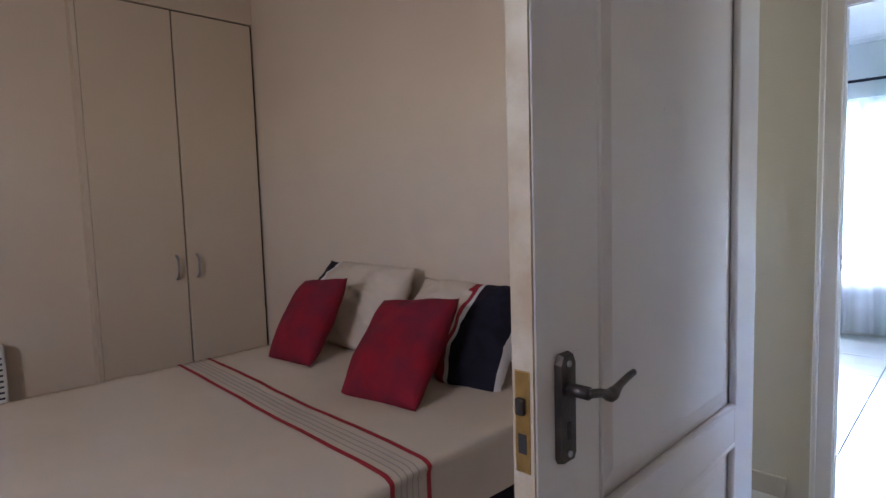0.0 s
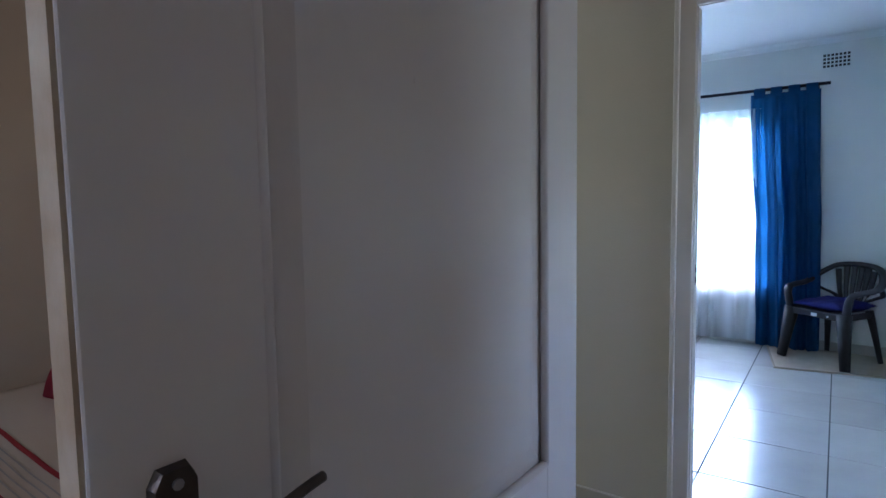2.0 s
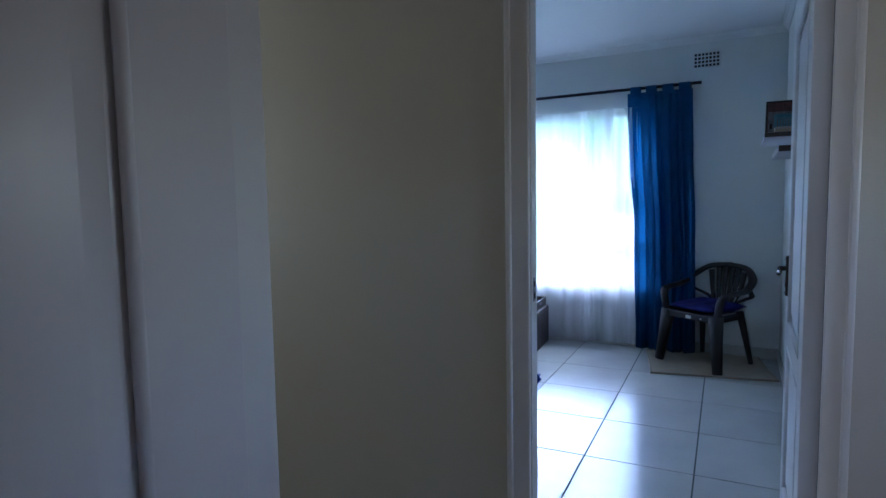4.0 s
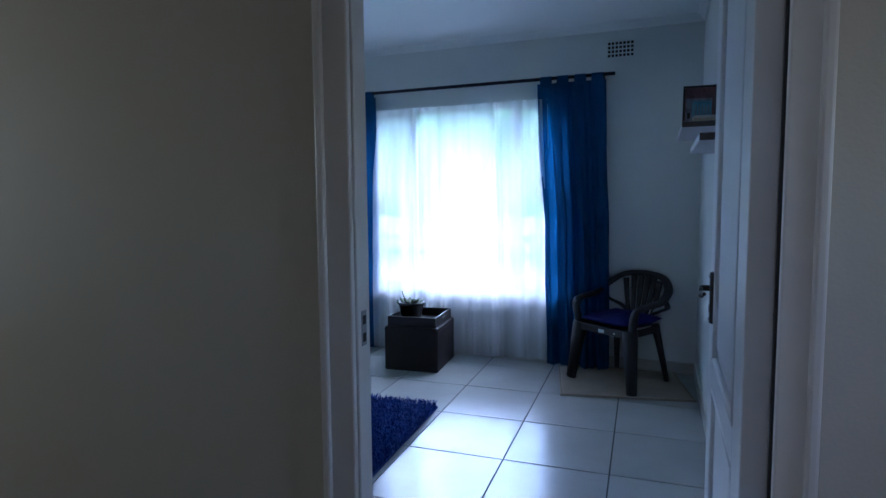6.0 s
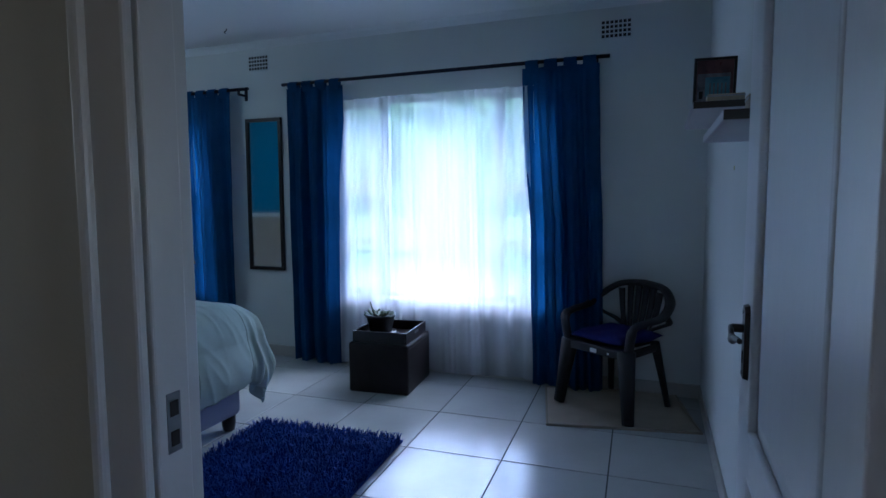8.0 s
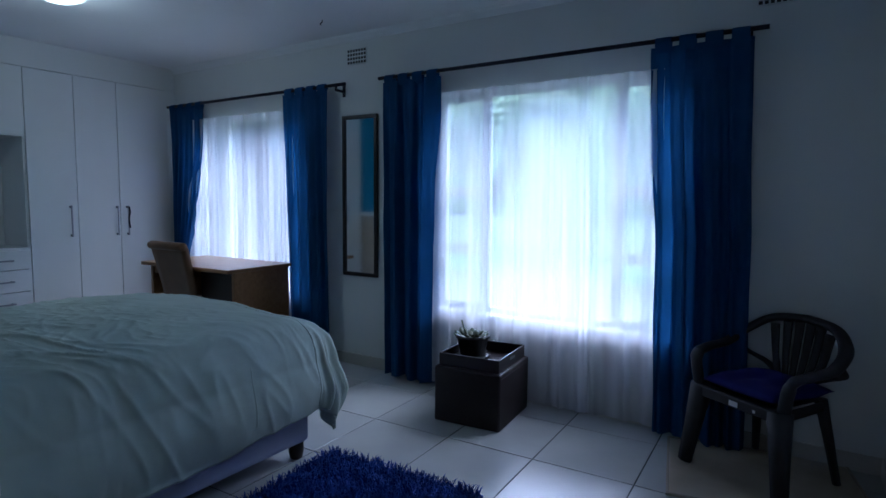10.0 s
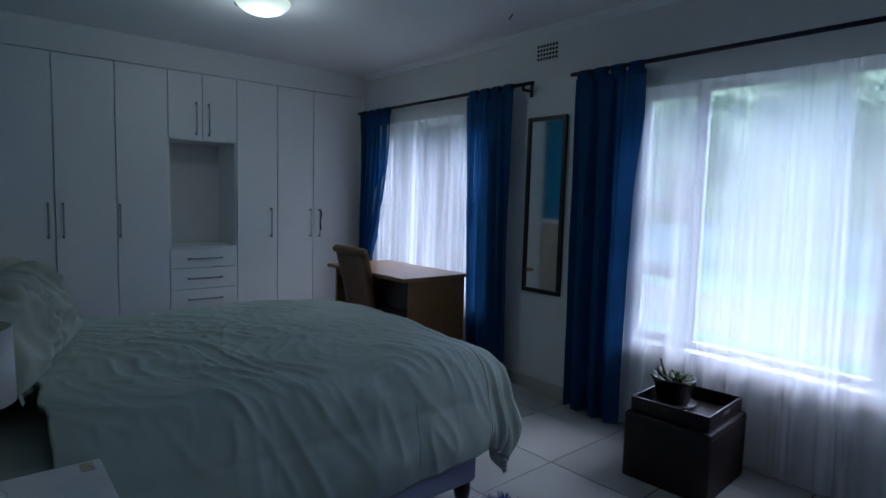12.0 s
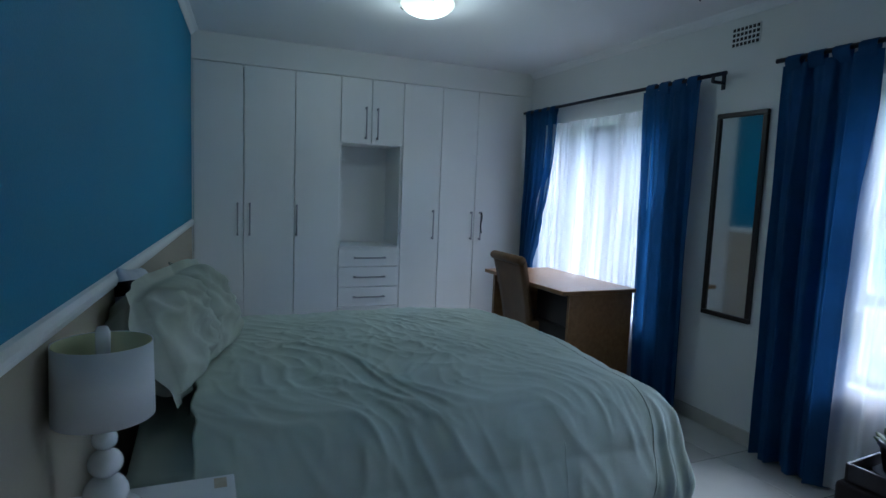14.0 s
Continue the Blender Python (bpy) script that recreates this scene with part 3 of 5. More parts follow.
# ---------------------------------------------------------------- windows
def window(name, y0, y1, z0, z1, mulls, trans):
    x = XW + 0.10
    bm = bmesh.new()
    f = 0.035
    for a in ((y0, y1, z0, z0 + f), (y0, y1, z1 - f, z1), (y0, y0 + f, z0 + f, z1 - f), (y1 - f, y1, z0 + f, z1 - f)):
        box(bm, x, x + 0.04, *a, 0.003)
    ob = setting(name, bm, M_TRIM, "white steel casement window")
    for y in mulls:
        link("mullion", boxed(x + 0.002, x + 0.036, y - 0.02, y + 0.02, z0 + f, z1 - f, 0.003), M_TRIM, ob)
    cells = [y0 + f, *[v for m in mulls for v in (m - 0.02, m + 0.02)], y1 - f]
    for k in range(0, len(cells), 2):
        a, b = cells[k], cells[k + 1]
        side = k in (0, len(cells) - 2)
        zs = [z0 + f, *([v for t in trans for v in (t - 0.014, t + 0.014)] if side else []), z1 - f]
        if side:
            for t in trans:
                link("transom", boxed(x + 0.002, x + 0.034, a, b, t - 0.014, t + 0.014, 0.003), M_TRIM, ob)
        for i in range(0, len(zs), 2):
            if side:
                bm = bmesh.new()
                for q in ((a, b, zs[i], zs[i] + 0.022), (a, b, zs[i + 1] - 0.022, zs[i + 1]), (a, a + 0.022, zs[i] + 0.022, zs[i + 1] - 0.022), (b - 0.022, b, zs[i] + 0.022, zs[i + 1] - 0.022)):
                    box(bm, x - 0.006, x + 0.014, *q, 0.002)
                link("sash", bm, M_TRIM, ob)
            pane = link("pane", boxed(x + 0.016, x + 0.02, a + 0.004, b - 0.004, zs[i] + 0.004, zs[i + 1] - 0.004), M_GLASS, ob)
            pane.visible_shadow = False
    bm = boxed(XW - 0.02, x + 0.002, y0 - 0.02, y1 + 0.02, z0 - 0.02, z0 + 0.004, 0.004)
    link("window_sill", bm, M_TRIM, ob)
    return ob


window("window_1", *W1, WZ0, WZ1, (0.975, 1.842), (0.94, 1.33))
window("window_2", *W2, WZ0, WZ1, (3.80, 4.54), (0.94, 1.33))


# ---------------------------------------------------------------- curtains and rods
def pleat(u, n, seed):
    """An uneven fold from -1 to 1."""
    w = u + 0.018 * math.sin(u * 17 + seed) + 0.01 * math.sin(u * 41 + 2 * seed)
    return math.sin(w * n * 2 * math.pi + seed) * (0.75 + 0.25 * math.sin(u * 9 + seed)) + 0.38 * math.sin(w * n * 4.6 * math.pi + 1.3 * seed)


def drape(name, top, bottom, zt, zb, folds, depth, mat, label, seed, mid=None, tabs=True, xs=0.09, group="", nv=28):
    """A hanging curtain; top and bottom give its y range there, mid (z, y0, y1) a place where it is drawn in."""
    ob = thing(name, pose(XW - xs, 0, 0), label, "curtain", group)
    zc = zt - (0.034 if tabs else 0.0)

    def f(u, v):
        z = zc + (zb - zc) * v
        a0, a1 = top[0] + (bottom[0] - top[0]) * v, top[1] + (bottom[1] - top[1]) * v
        squeeze = 1.0
        if mid:
            vm = (mid[0] - zc) / (zb - zc)
            if v < vm:
                t = (v / vm) ** 1.7
                a0, a1 = top[0] + (mid[1] - top[0]) * t, top[1] + (mid[2] - top[1]) * t
            else:
                t = (v - vm) / (1 - vm)
                a0, a1 = mid[1] + (bottom[0] - mid[1]) * t, mid[2] + (bottom[1] - mid[2]) * t
        d = depth * (0.28 + 0.72 * min(1, v * 2.5)) * squeeze
        y = a0 + (a1 - a0) * u
        wob = 0.012 * noise.noise(Vector((u * 3 + seed, v * 2.2, 0.5)))
        return Vector((d * pleat(u, folds, seed + 0.25 * v) + wob + 0.4 * depth * noise.noise(Vector((u * 2.2, v * 1.3, seed))), y + 0.006 * noise.noise(Vector((u * 8, v * 5, seed + 7))), z + 0.006 * math.sin(u * 11 + seed) * v))

    bm = sheet(int(folds * 18), nv, f)
    body = part("cloth", bm, mat, ob, "", True)
    # turned-up hem and heading
    for v0, v1, off in ((0.965, 0.967, 0), (0.0, 0.002, 0)):
        bm = sheet(int(folds * 18), 1, lambda u, v: f(u, v0 + (v1 - v0) * v) + Vector((-0.0025, 0, 0)))
        part("hem", bm, mat, ob)
    if tabs:
        n = max(3, int(abs(top[1] - top[0]) / 0.11))
        for i in range(n):
            u = (i + 0.5) / n
            p = f(u, 0)
            y = p.y
            bm = bmesh.new()
            ring = [(-0.004, -0.03), (-0.02, 0.012), (-0.018, 0.036), (0, 0.05), (0.018, 0.036), (0.02, 0.012), (0.004, -0.03)]
            rows = [[bm.verts.new((a + p.x * (1 if k in (0, 6) else 0.0), yy, zc + b)) for k, (a, b) in enumerate(ring)] for yy in (y - 0.040, y + 0.040)]
            for j in range(len(ring) - 1):
                bm.faces.new((rows[0][j], rows[0][j + 1], rows[1][j + 1], rows[1][j]))
            part("tab", bm, mat, ob, "", True)
    return ob


def curtain_rod(y0, y1, z, label):
    ob = thing("curtain_rod", pose(XW - 0.09, 0, z), label, "curtain rod", "curtain rods")
    bm = bmesh.new()
    sweep(bm, [(0, y0, 0), (0, y1, 0)], 0.0125, n=12)
    part("rod", bm, M_ROD, ob, "", True)
    for y in (y0 + 0.09, y1 - 0.09):
        bm = bmesh.new()
        box(bm, 0.0, 0.084, y - 0.009, y + 0.009, -0.045, -0.028, 0.002)
        box(bm, 0.084, 0.0905, y - 0.014, y + 0.014, -0.075, 0.02, 0.002)
        box(bm, -0.006, 0.006, y - 0.009, y + 0.009, -0.04, -0.010, 0.002)
        part("bracket", bm, M_ROD, ob)
    return ob


ROD_Z = 2.12
curtain_rod(0.225, 2.615, ROD_Z, "dark straight curtain rod over the wide window")
curtain_rod(2.93, 5.15, ROD_Z - 0.005, "dark straight curtain rod beside the wardrobe")
drape("blue_curtain", (2.10, 2.575), (2.13, 2.56), ROD_Z, 0.012, 3.3, 0.045, M_CURTAIN, "royal blue tab-top curtain hanging to the floor", 1.0, group="blue curtains")
drape("blue_curtain", (0.285, 0.77), (0.235, 0.69), ROD_Z, 0.012, 3.6, 0.045, M_CURTAIN, "royal blue tab-top curtain hanging to the floor behind the chair", 2.3, mid=(1.1, 0.255, 0.715), group="blue curtains")
drape("blue_curtain", (3.10, 3.575), (3.09, 3.52), ROD_Z, 0.012, 3.4, 0.045, M_CURTAIN, "royal blue tab-top curtain hanging beside the wall mirror", 3.7, group="blue curtains")
drape("blue_curtain", (4.60, 5.12), (4.80, 5.10), ROD_Z - 0.005, 0.012, 4.5, 0.042, M_CURTAIN, "royal blue tab-top curtain drawn in behind the desk", 5.1, mid=(0.76, 4.86, 5.10), group="blue curtains")
drape("sheer_curtain", (0.70, 2.15), (0.66, 2.17), 1.978, 0.03, 12, 0.015, M_SHEER, "white sheer voile curtain over the wide window", 0.6, tabs=False, xs=0.076, group="sheer curtains", nv=20)
drape("sheer_curtain", (3.50, 4.86), (3.48, 4.88), 1.975, 0.03, 14, 0.015, M_SHEER, "white sheer voile curtain behind the desk", 4.4, tabs=False, xs=0.076, group="sheer curtains", nv=20)


# ---------------------------------------------------------------- wardrobes of the blue bedroom
def bow_handle(parent, x, z0, z1, y, vertical=True):
    """A slim bar handle with two feet; for a drawer it lies from x to z1 at height z0."""
    bm = bmesh.new()
    if vertical:
        box(bm, x - 0.006, x + 0.006, y - 0.034, y - 0.024, z0, z1, 0.003)
        for z in (z0 + 0.012, z1 - 0.012):
            box(bm, x - 0.007, x + 0.007, y - 0.028, y + 0.002, z - 0.009, z + 0.009, 0.002)
    else:
        box(bm, x, z1, y - 0.034, y - 0.024, z0 - 0.006, z0 + 0.006, 0.003)
        for q in (x + 0.012, z1 - 0.012):
            box(bm, q - 0.009, q + 0.009, y - 0.028, y + 0.002, z0 - 0.007, z0 + 0.007, 0.002)
    link("handle", bm, M_STEEL, parent, "brushed steel bar handle")


def leaf(parent, x0, x1, z0, z1, y, handle=None, name="door", tilt=0.0):
    ob = link(name, boxed(x0 + 0.003, x1 - 0.003, y, y + 0.018, z0, z1, 0.0015), M_WARD, parent)
    if handle:
        bow_handle(ob, *handle)
    return ob


def wardrobe_unit(x0, x1, label, leaves, niche=None, drawers=(), z_top=2.268):
    """leaves: (x0, x1, z0, z1, handle x, handle z0, handle z1)."""
    ob = thing("wardrobe_unit", pose(0, YW, 0), label, "wardrobe", "fitted wardrobes")
    d, a, b = 0.57, x0 + 0.016, x1 - 0.016
    panels = [("side_panel", x0, a, 0.05 if not niche else 0.02, d, 0.0, z_top), ("side_panel", b, x1, 0.05 if not niche else 0.02, d, 0.0, z_top),
              ("back_panel", a, b, d - 0.01, d, 0.0, z_top), ("top_panel", a, b, 0.020, d - 0.01, z_top - 0.016, z_top),
              ("plinth", a, b, 0.045, d - 0.01, 0.0, 0.10)]
    if niche:
        panels += [("shelf", a, b, 0.0, d - 0.01, niche[0] - 0.018, niche[0]), ("shelf", a, b, 0.004, d - 0.01, niche[1], niche[1] + 0.016),
                   ("niche_back", a, b, 0.42, 0.43, niche[0], niche[1])]
    for nm, *dims in panels:
        link(nm, boxed(*dims, 0.001), M_WARD, ob)
    for a in leaves:
        leaf(ob, a[0], a[1], a[2], a[3], 0.0, (a[4], a[5], a[6], 0.0))
    for z0, z1 in drawers:
        dr = leaf(ob, x0, x1, z0 + 0.002, z1 - 0.002, -0.002, None, "drawer")
        if z1 > 0.3:
            c = (z0 + z1) / 2
            bow_handle(dr, (x0 + x1) / 2 - 0.14, c, (x0 + x1) / 2 + 0.14, -0.002, False)
    return ob


wardrobe_unit(2.43, 3.172, "white fitted wardrobe with two tall doors", [(2.43, 2.785, 0.1, 2.266, 2.742, 0.966, 1.224), (2.785, 3.172, 0.1, 2.266, 2.832, 0.966, 1.224)])
wardrobe_unit(3.172, 3.537, "white fitted wardrobe with one tall door", [(3.172, 3.537, 0.1, 2.266, 3.192, 0.965, 1.22)])
wardrobe_unit(3.537, 4.078, "white fitted unit with top doors, open niche and drawers",
              [(3.537, 3.798, 1.748, 2.266, 3.748, 1.775, 2.04), (3.798, 4.078, 1.748, 2.266, 3.846, 1.775, 2.036)],
              niche=(0.876, 1.736), drawers=((0.704, 0.858), (0.53, 0.702), (0.36, 0.528), (0.1, 0.358)))
wardrobe_unit(4.078, 4.437, "white fitted wardrobe with one tall door beside the niche", [(4.078, 4.437, 0.1, 2.266, 4.375, 0.942, 1.202)])
wardrobe_unit(4.437, 5.255, "white fitted wardrobe with two doors, ribbon on a handle", [(4.437, 4.785, 0.1, 2.266, 4.752, 0.938, 1.197), (4.785, 5.255, 0.1, 2.266, 4.842, 0.935, 1.198)])
setting("trim_wardrobe_filler", boxed(5.255, XW - 0.002, YW + 0.004, YW + 0.03, 0, 2.268), M_WARD)
setting("trim_wardrobe_side", boxed(blue_x(YW), 2.428, YW + 0.002, YW + 0.03, 0, 2.268), M_WARD)
tag = thing("key_ribbon", pose(4.845, YW - 0.034, 1.10), "dark ribbon tied round a wardrobe handle", "ribbon")
bm = bmesh.new()
sweep(bm, curve([(0, 0, 0.09), (0.004, -0.006, 0.04), (-0.008, -0.008, -0.02), (0.002, -0.006, -0.1)], 5), 0.009, 0.005, n=6)
part("strip", bm, M_NAVY, tag)


# ---------------------------------------------------------------- mirror, vents, shelves
ob = thing("wall_mirror", pose(XW - 0.003, 2.855, 1.295, 0, 0, 1.0), "tall narrow wall mirror in a dark wooden frame", "mirror")
bm = bmesh.new()
w, h, f = 0.165, 0.60, 0.028
for a in ((-w, w, -h, -h + f), (-w, w, h - f, h), (-w, -w + f, -h + f, h - f), (w - f, w, -h + f, h - f)):
    box(bm, -0.026, -0.002, *a, 0.004)
part("frame", bm, M_DARKWOOD, ob)
part("glass", boxed(-0.014, -0.006, -w + f - 0.004, w - f + 0.004, -h + f - 0.004, h - f + 0.004), M_MIRROR, ob, "silvered mirror glass")


def vent(y, z):
    ob = thing("air_vent", pose(XW, y, z), "white louvred air brick with dark square holes", "air vent", "air vents")
    part("plate", boxed(-0.006, 0.0, -0.092, 0.092, -0.058, 0.058, 0.002), M_WALL, ob)
    for i in range(7):
        for j in range(4):
            yy, zz = -0.078 + i * 0.026, -0.042 + j * 0.028
            part("hole", boxed(-0.0075, -0.005, yy - 0.0088, yy + 0.0088, zz - 0.0088, zz + 0.0088), M_GAP, ob)


vent(0.197, 2.302)
vent(2.892, 2.325)
ob = thing("cable_stub", pose(4.95, 2.86, ZC), "short dark cable end at the ceiling", "cable")
bm = bmesh.new()
sweep(bm, curve([(0, 0, 0), (0.002, 0.004, -0.012), (-0.004, 0.016, -0.024), (-0.002, 0.01, -0.034)], 4), 0.0035, n=6)
part("wire", bm, M_GAP, ob)

# two wall shelves on the side wall, with things on them
def wall_shelf(x0, x1, depth, z0, z1, label):
    ob = thing("wall_shelf", pose(0, YR, z0), label, "shelf", "wall shelves")
    bm = prism([(x0, 0.0), (x1, 0.0), (x1, depth), (x0, depth)], 0, z1 - z0)
    bmesh.ops.bevel(bm, geom=bm.edges[:], offset=0.002, segments=1, affect="EDGES")
    part("board", bm, M_SHELF, ob)
    part("end_band", boxed(x0 - 0.003, x0 - 0.0002, 0.002, depth - 0.001, 0.001, z1 - z0 - 0.001), M_POT, ob, "thin dark strip over the near end")


wall_shelf(3.55, 4.12, 0.184, 1.525, 1.548, "white floating wall shelf holding a picture frame")
wall_shelf(3.02, 3.59, 0.148, 1.42, 1.445, "white floating wall shelf holding small boxes")
ob = thing("picture_frame", pose(3.70, -0.232, 1.548, 0, 0, 94) @ pose(0, 0, 0, -8, 0, 0), "black picture frame with a colourful card, standing on a shelf", "picture frame")
bm = bmesh.new()
for a in ((-0.066, 0.066, 0.0, 0.009), (-0.066, 0.066, 0.155, 0.164), (-0.066, -0.057, 0.009, 0.155), (0.057, 0.066, 0.009, 0.155)):
    box(bm, a[0], a[1], -0.009, 0.009, a[2], a[3], 0.002)
part("frame", bm, M_POT, ob)
part("card", boxed(-0.06, 0.06, -0.003, 0.003, 0.006, 0.158), M_PHOTO_B, ob, "dark red printed card")
part("inset", boxed(-0.048, 0.054, -0.0045, 0.0045, 0.012, 0.112), M_PRINT, ob, "muted grey printed area")
part("inset_picture", boxed(-0.046, 0.03, -0.0055, 0.0055, 0.036, 0.1), M_PHOTO_A, ob, "blue printed picture")
for q in (-0.036, -0.024, -0.012, 0.0, 0.012):
    part("print_bar", boxed(q, q + 0.004, -0.006, 0.006, 0.038, 0.08), M_PRINT, ob)
part("print_bar", boxed(0.036, 0.048, -0.0055, 0.0055, 0.03, 0.055), M_GAP, ob)
part("strut", boxed(-0.012, 0.012, -0.03, -0.008, 0.0, 0.09), M_POT, ob)
for n, (x, y, w, d, h, z, mt, lb) in {
        "small_box": (3.62, -0.26, 0.05, 0.11, 0.028, 1.548, M_TAUPE, "flat pale brown box lying on a wall shelf"),
        "carton_box": (3.09, -0.29, 0.06, 0.07, 0.04, 1.445, M_TAUPE, "small pale brown carton standing on a wall shelf")}.items():
    ob = thing(n, pose(x, y, z), lb, "box")
    part("carton", boxed(-w / 2, w / 2, -d / 2, d / 2, 0, h, 0.003), mt, ob)
    part("lid_line", boxed(-w / 2 - 0.001, w / 2 + 0.001, -d / 2 - 0.001, d / 2 + 0.001, h * 0.7, h * 0.7 + 0.004), M_STEEL, ob)
ob = thing("sticker", pose(4.06, YR, 1.36), "tiny yellow mark stuck on the side wall", "sticker")
part("disc", boxed(-0.008, 0.008, 0, 0.001, -0.008, 0.008), M_YELLOW, ob)

# ---------------------------------------------------------------- ceiling lamp
ob = thing("ceiling_lamp", pose(3.70, 3.70, ZC), "lit opal glass dome ceiling lamp with small clips", "ceiling lamp")
bm = bmesh.new()
lathe(bm, [(0.0, -0.018), (0.10, -0.018), (0.115, -0.010), (0.115, 0.0)], 32)
part("base", bm, M_TRIM, ob, "white round base", True)
bm = bmesh.new()
lathe(bm, [(0.158, -0.016), (0.160, -0.026), (0.150, -0.044), (0.122, -0.068), (0.080, -0.086), (0.035, -0.094), (0.0, -0.096)], 40)
part("shade", bm, M_LAMPGLASS, ob, "glowing frosted glass dome", True)
for a in (20, 140, 260):
    bm = bmesh.new()
    c, s = math.cos(radians(a)), math.sin(radians(a))
    sweep(bm, [(0.11 * c, 0.11 * s, -0.012), (0.165 * c, 0.165 * s, -0.014), (0.166 * c, 0.166 * s, -0.034), (0.152 * c, 0.152 * s, -0.046)], 0.004, n=6)
    part("clip", bm, M_BRONZE, ob)
lamp("ceiling_lamp_light", "POINT", pose(3.70, 3.70, ZC - 0.16), 0.55, (0.95, 1.0, 0.86), size=0.12)


# ---------------------------------------------------------------- bed of the blue bedroom
def bumpy(p, k, a, seed):
    return a * noise.noise(Vector(p) * k + Vector((seed, 0, 0)))


BX0, BX1, BY0, BY1 = 2.28, 4.0, 2.04, 3.50
ob = thing("double_bed", pose(0, 0, 0), "double bed with lilac-white padded base on dark feet", "bed")
part("base", boxed(BX0, BX1, BY0, BY1, 0.085, 0.40, 0.03, 3), M_SHEET, ob, "pale lilac fabric base")
part("mattress", boxed(BX0, BX1 + 0.01, BY0 - 0.005, BY1, 0.40, 0.60, 0.045, 4), M_UNDER, ob, "sage fitted sheet over the mattress", True)
for x in (BX0 + 0.12, BX1 - 0.05):
    for y in (BY0 + 0.05, BY1 - 0.05):
        bm = bmesh.new()
        lathe(bm, [(0.022, 0.0), (0.031, 0.008), (0.037, 0.04), (0.036, 0.088)], 16, (x, y, 0))
        part("foot", bm, M_DARKWOOD, ob, "turned dark wooden foot", True)
part("piping", boxed(BX0, BX1 + 0.012, BY0 - 0.008, BY1 + 0.003, 0.395, 0.404, 0.003), M_PILLOW, ob)


def duvet_surface():
    """A full, softly creased duvet draped over foot and sides."""
    DX0_, DX1_, DY0_, DY1_ = 2.45, 4.125, 1.955, 3.60
    n, m = 250, 250

    def f(u, v):
        # the cloth's own measure runs over the side and down
        W, D, drop = DX1_ - DX0_, DY1_ - DY0_, 0.35
        a = u * (W + drop)
        near = drop - 0.03 + 0.06 * max(0.0, min(1.0, (0.75 - u) / 0.35))
        b = -near + v * (D + near + drop)
        top = 0.675
        r = 0.17
        x, z = DX0_ + min(a, W), 0.0
        over_x = max(0.0, a - W + r)
        over_y0, over_y1 = max(0.0, r - b), max(0.0, b - D + r)
        y = DY0_ + min(max(b, 0), D)

        def fall(o):
            # a quarter turn of radius r, then straight down
            q = r * math.pi / 2
            if o < q:
                t = o / r
                return r * math.sin(t) - r, r * (1 - math.cos(t))
            # the filling bulges out over the edge and falls back at the hem
            return 0.028 * math.sin(min(1.0, (o - q) / 0.26) * math.pi), r + (o - q)
        over_y = max(over_y0, over_y1)
        o = (over_x ** 4 + over_y ** 4) ** 0.25
        if o:
            # corners turn round in plan, and hang a little lower
            d, zo = fall(o)
            cx, cy = over_x / o, over_y / o
            if over_x and over_y:
                # gathered folds round the hanging corner
                turn, low = math.atan2(cy, cx), min(1.0, o / 0.36) ** 2
                d += low * math.sin(2 * turn) * (0.034 * math.sin(turn * 15 + 1.0) + 0.016 * math.sin(turn * 29 + 9 * o))
                zo += 0.05 * low * math.sin(2 * turn) ** 2
            if over_x:
                x = DX1_ - r + (r + d) * cx
            if over_y0:
                y = DY0_ + r - (r + d) * cy
            if over_y1:
                y = DY1_ - r + (r + d) * cy
            z = top - zo
        else:
            z = top
        puff = 0.085 * (math.sin(math.pi * min(max((b + 0.15) / (D + 0.3), 0), 1)) ** 0.8) * (math.sin(math.pi * min(max((a + 0.35) / (W + 0.55), 0), 1)) ** 0.7)
        z += puff
        # creases: long drawn ones that fan out from the head end, short ones by the hem
        q = x * 1.6 + y * 1.1
        wx = x + 0.16 * noise.noise(Vector((x * 2.1, y * 2.1, 11.0)))
        wy = y + 0.16 * noise.noise(Vector((x * 2.1, y * 2.1, 15.0)))
        fold = 1 - abs(noise.noise(Vector((wx * 1.7 - wy * 1.0, wy * 3.4 + wx * 3.4, 1.7))))
        fine = 1 - abs(noise.noise(Vector((wx * 4.0 - 2.5 * wy, wy * 9 + wx * 10, 4.0))))
        zone = 0.35 + 0.65 * max(0.0, noise.noise(Vector((q, y * 1.7, 8.0))) + 0.45)
        across, along = 0.89 * wx + 0.45 * wy, 0.89 * wy - 0.45 * wx
        sharp = 1 - abs(noise.noise(Vector((across * 8.5, along * 2.0, 21.0))))
        crumple = 1 - abs(noise.noise(Vector((wx * 13, wy * 9, 31.0))))
        heart = math.exp(-((x - 3.25) / 0.5) ** 2 - ((y - 2.55) / 0.55) ** 2)
        z += (0.006 * sharp ** 10 + 0.007 * heart * crumple ** 7) * (0.25 + 0.75 * zone) * max(0.0, 1 - (over_x + over_y) * 2.5)
        z += 0.016 * noise.noise(Vector((x * 2.6, y * 3.1, 2.0))) + (0.008 * fold ** 12 + 0.008 * fine ** 13) * zone - 0.008
        side = min(1.0, max(over_y0, over_y1) / 0.2)
        y -= side * (0.007 * noise.noise(Vector((x * 7, z * 2.2, 0.7))) + 0.007 * (1 - abs(noise.noise(Vector((x * 9 + z * 4, z * 3, 5.5))))) ** 5)
        end = min(1.0, over_x / 0.2)
        x += end * (0.018 * noise.noise(Vector((y * 9, z * 3, 3.3))) + 0.022 * (1 - abs(noise.noise(Vector((y * 12, z * 4, 6.1))))) ** 4)
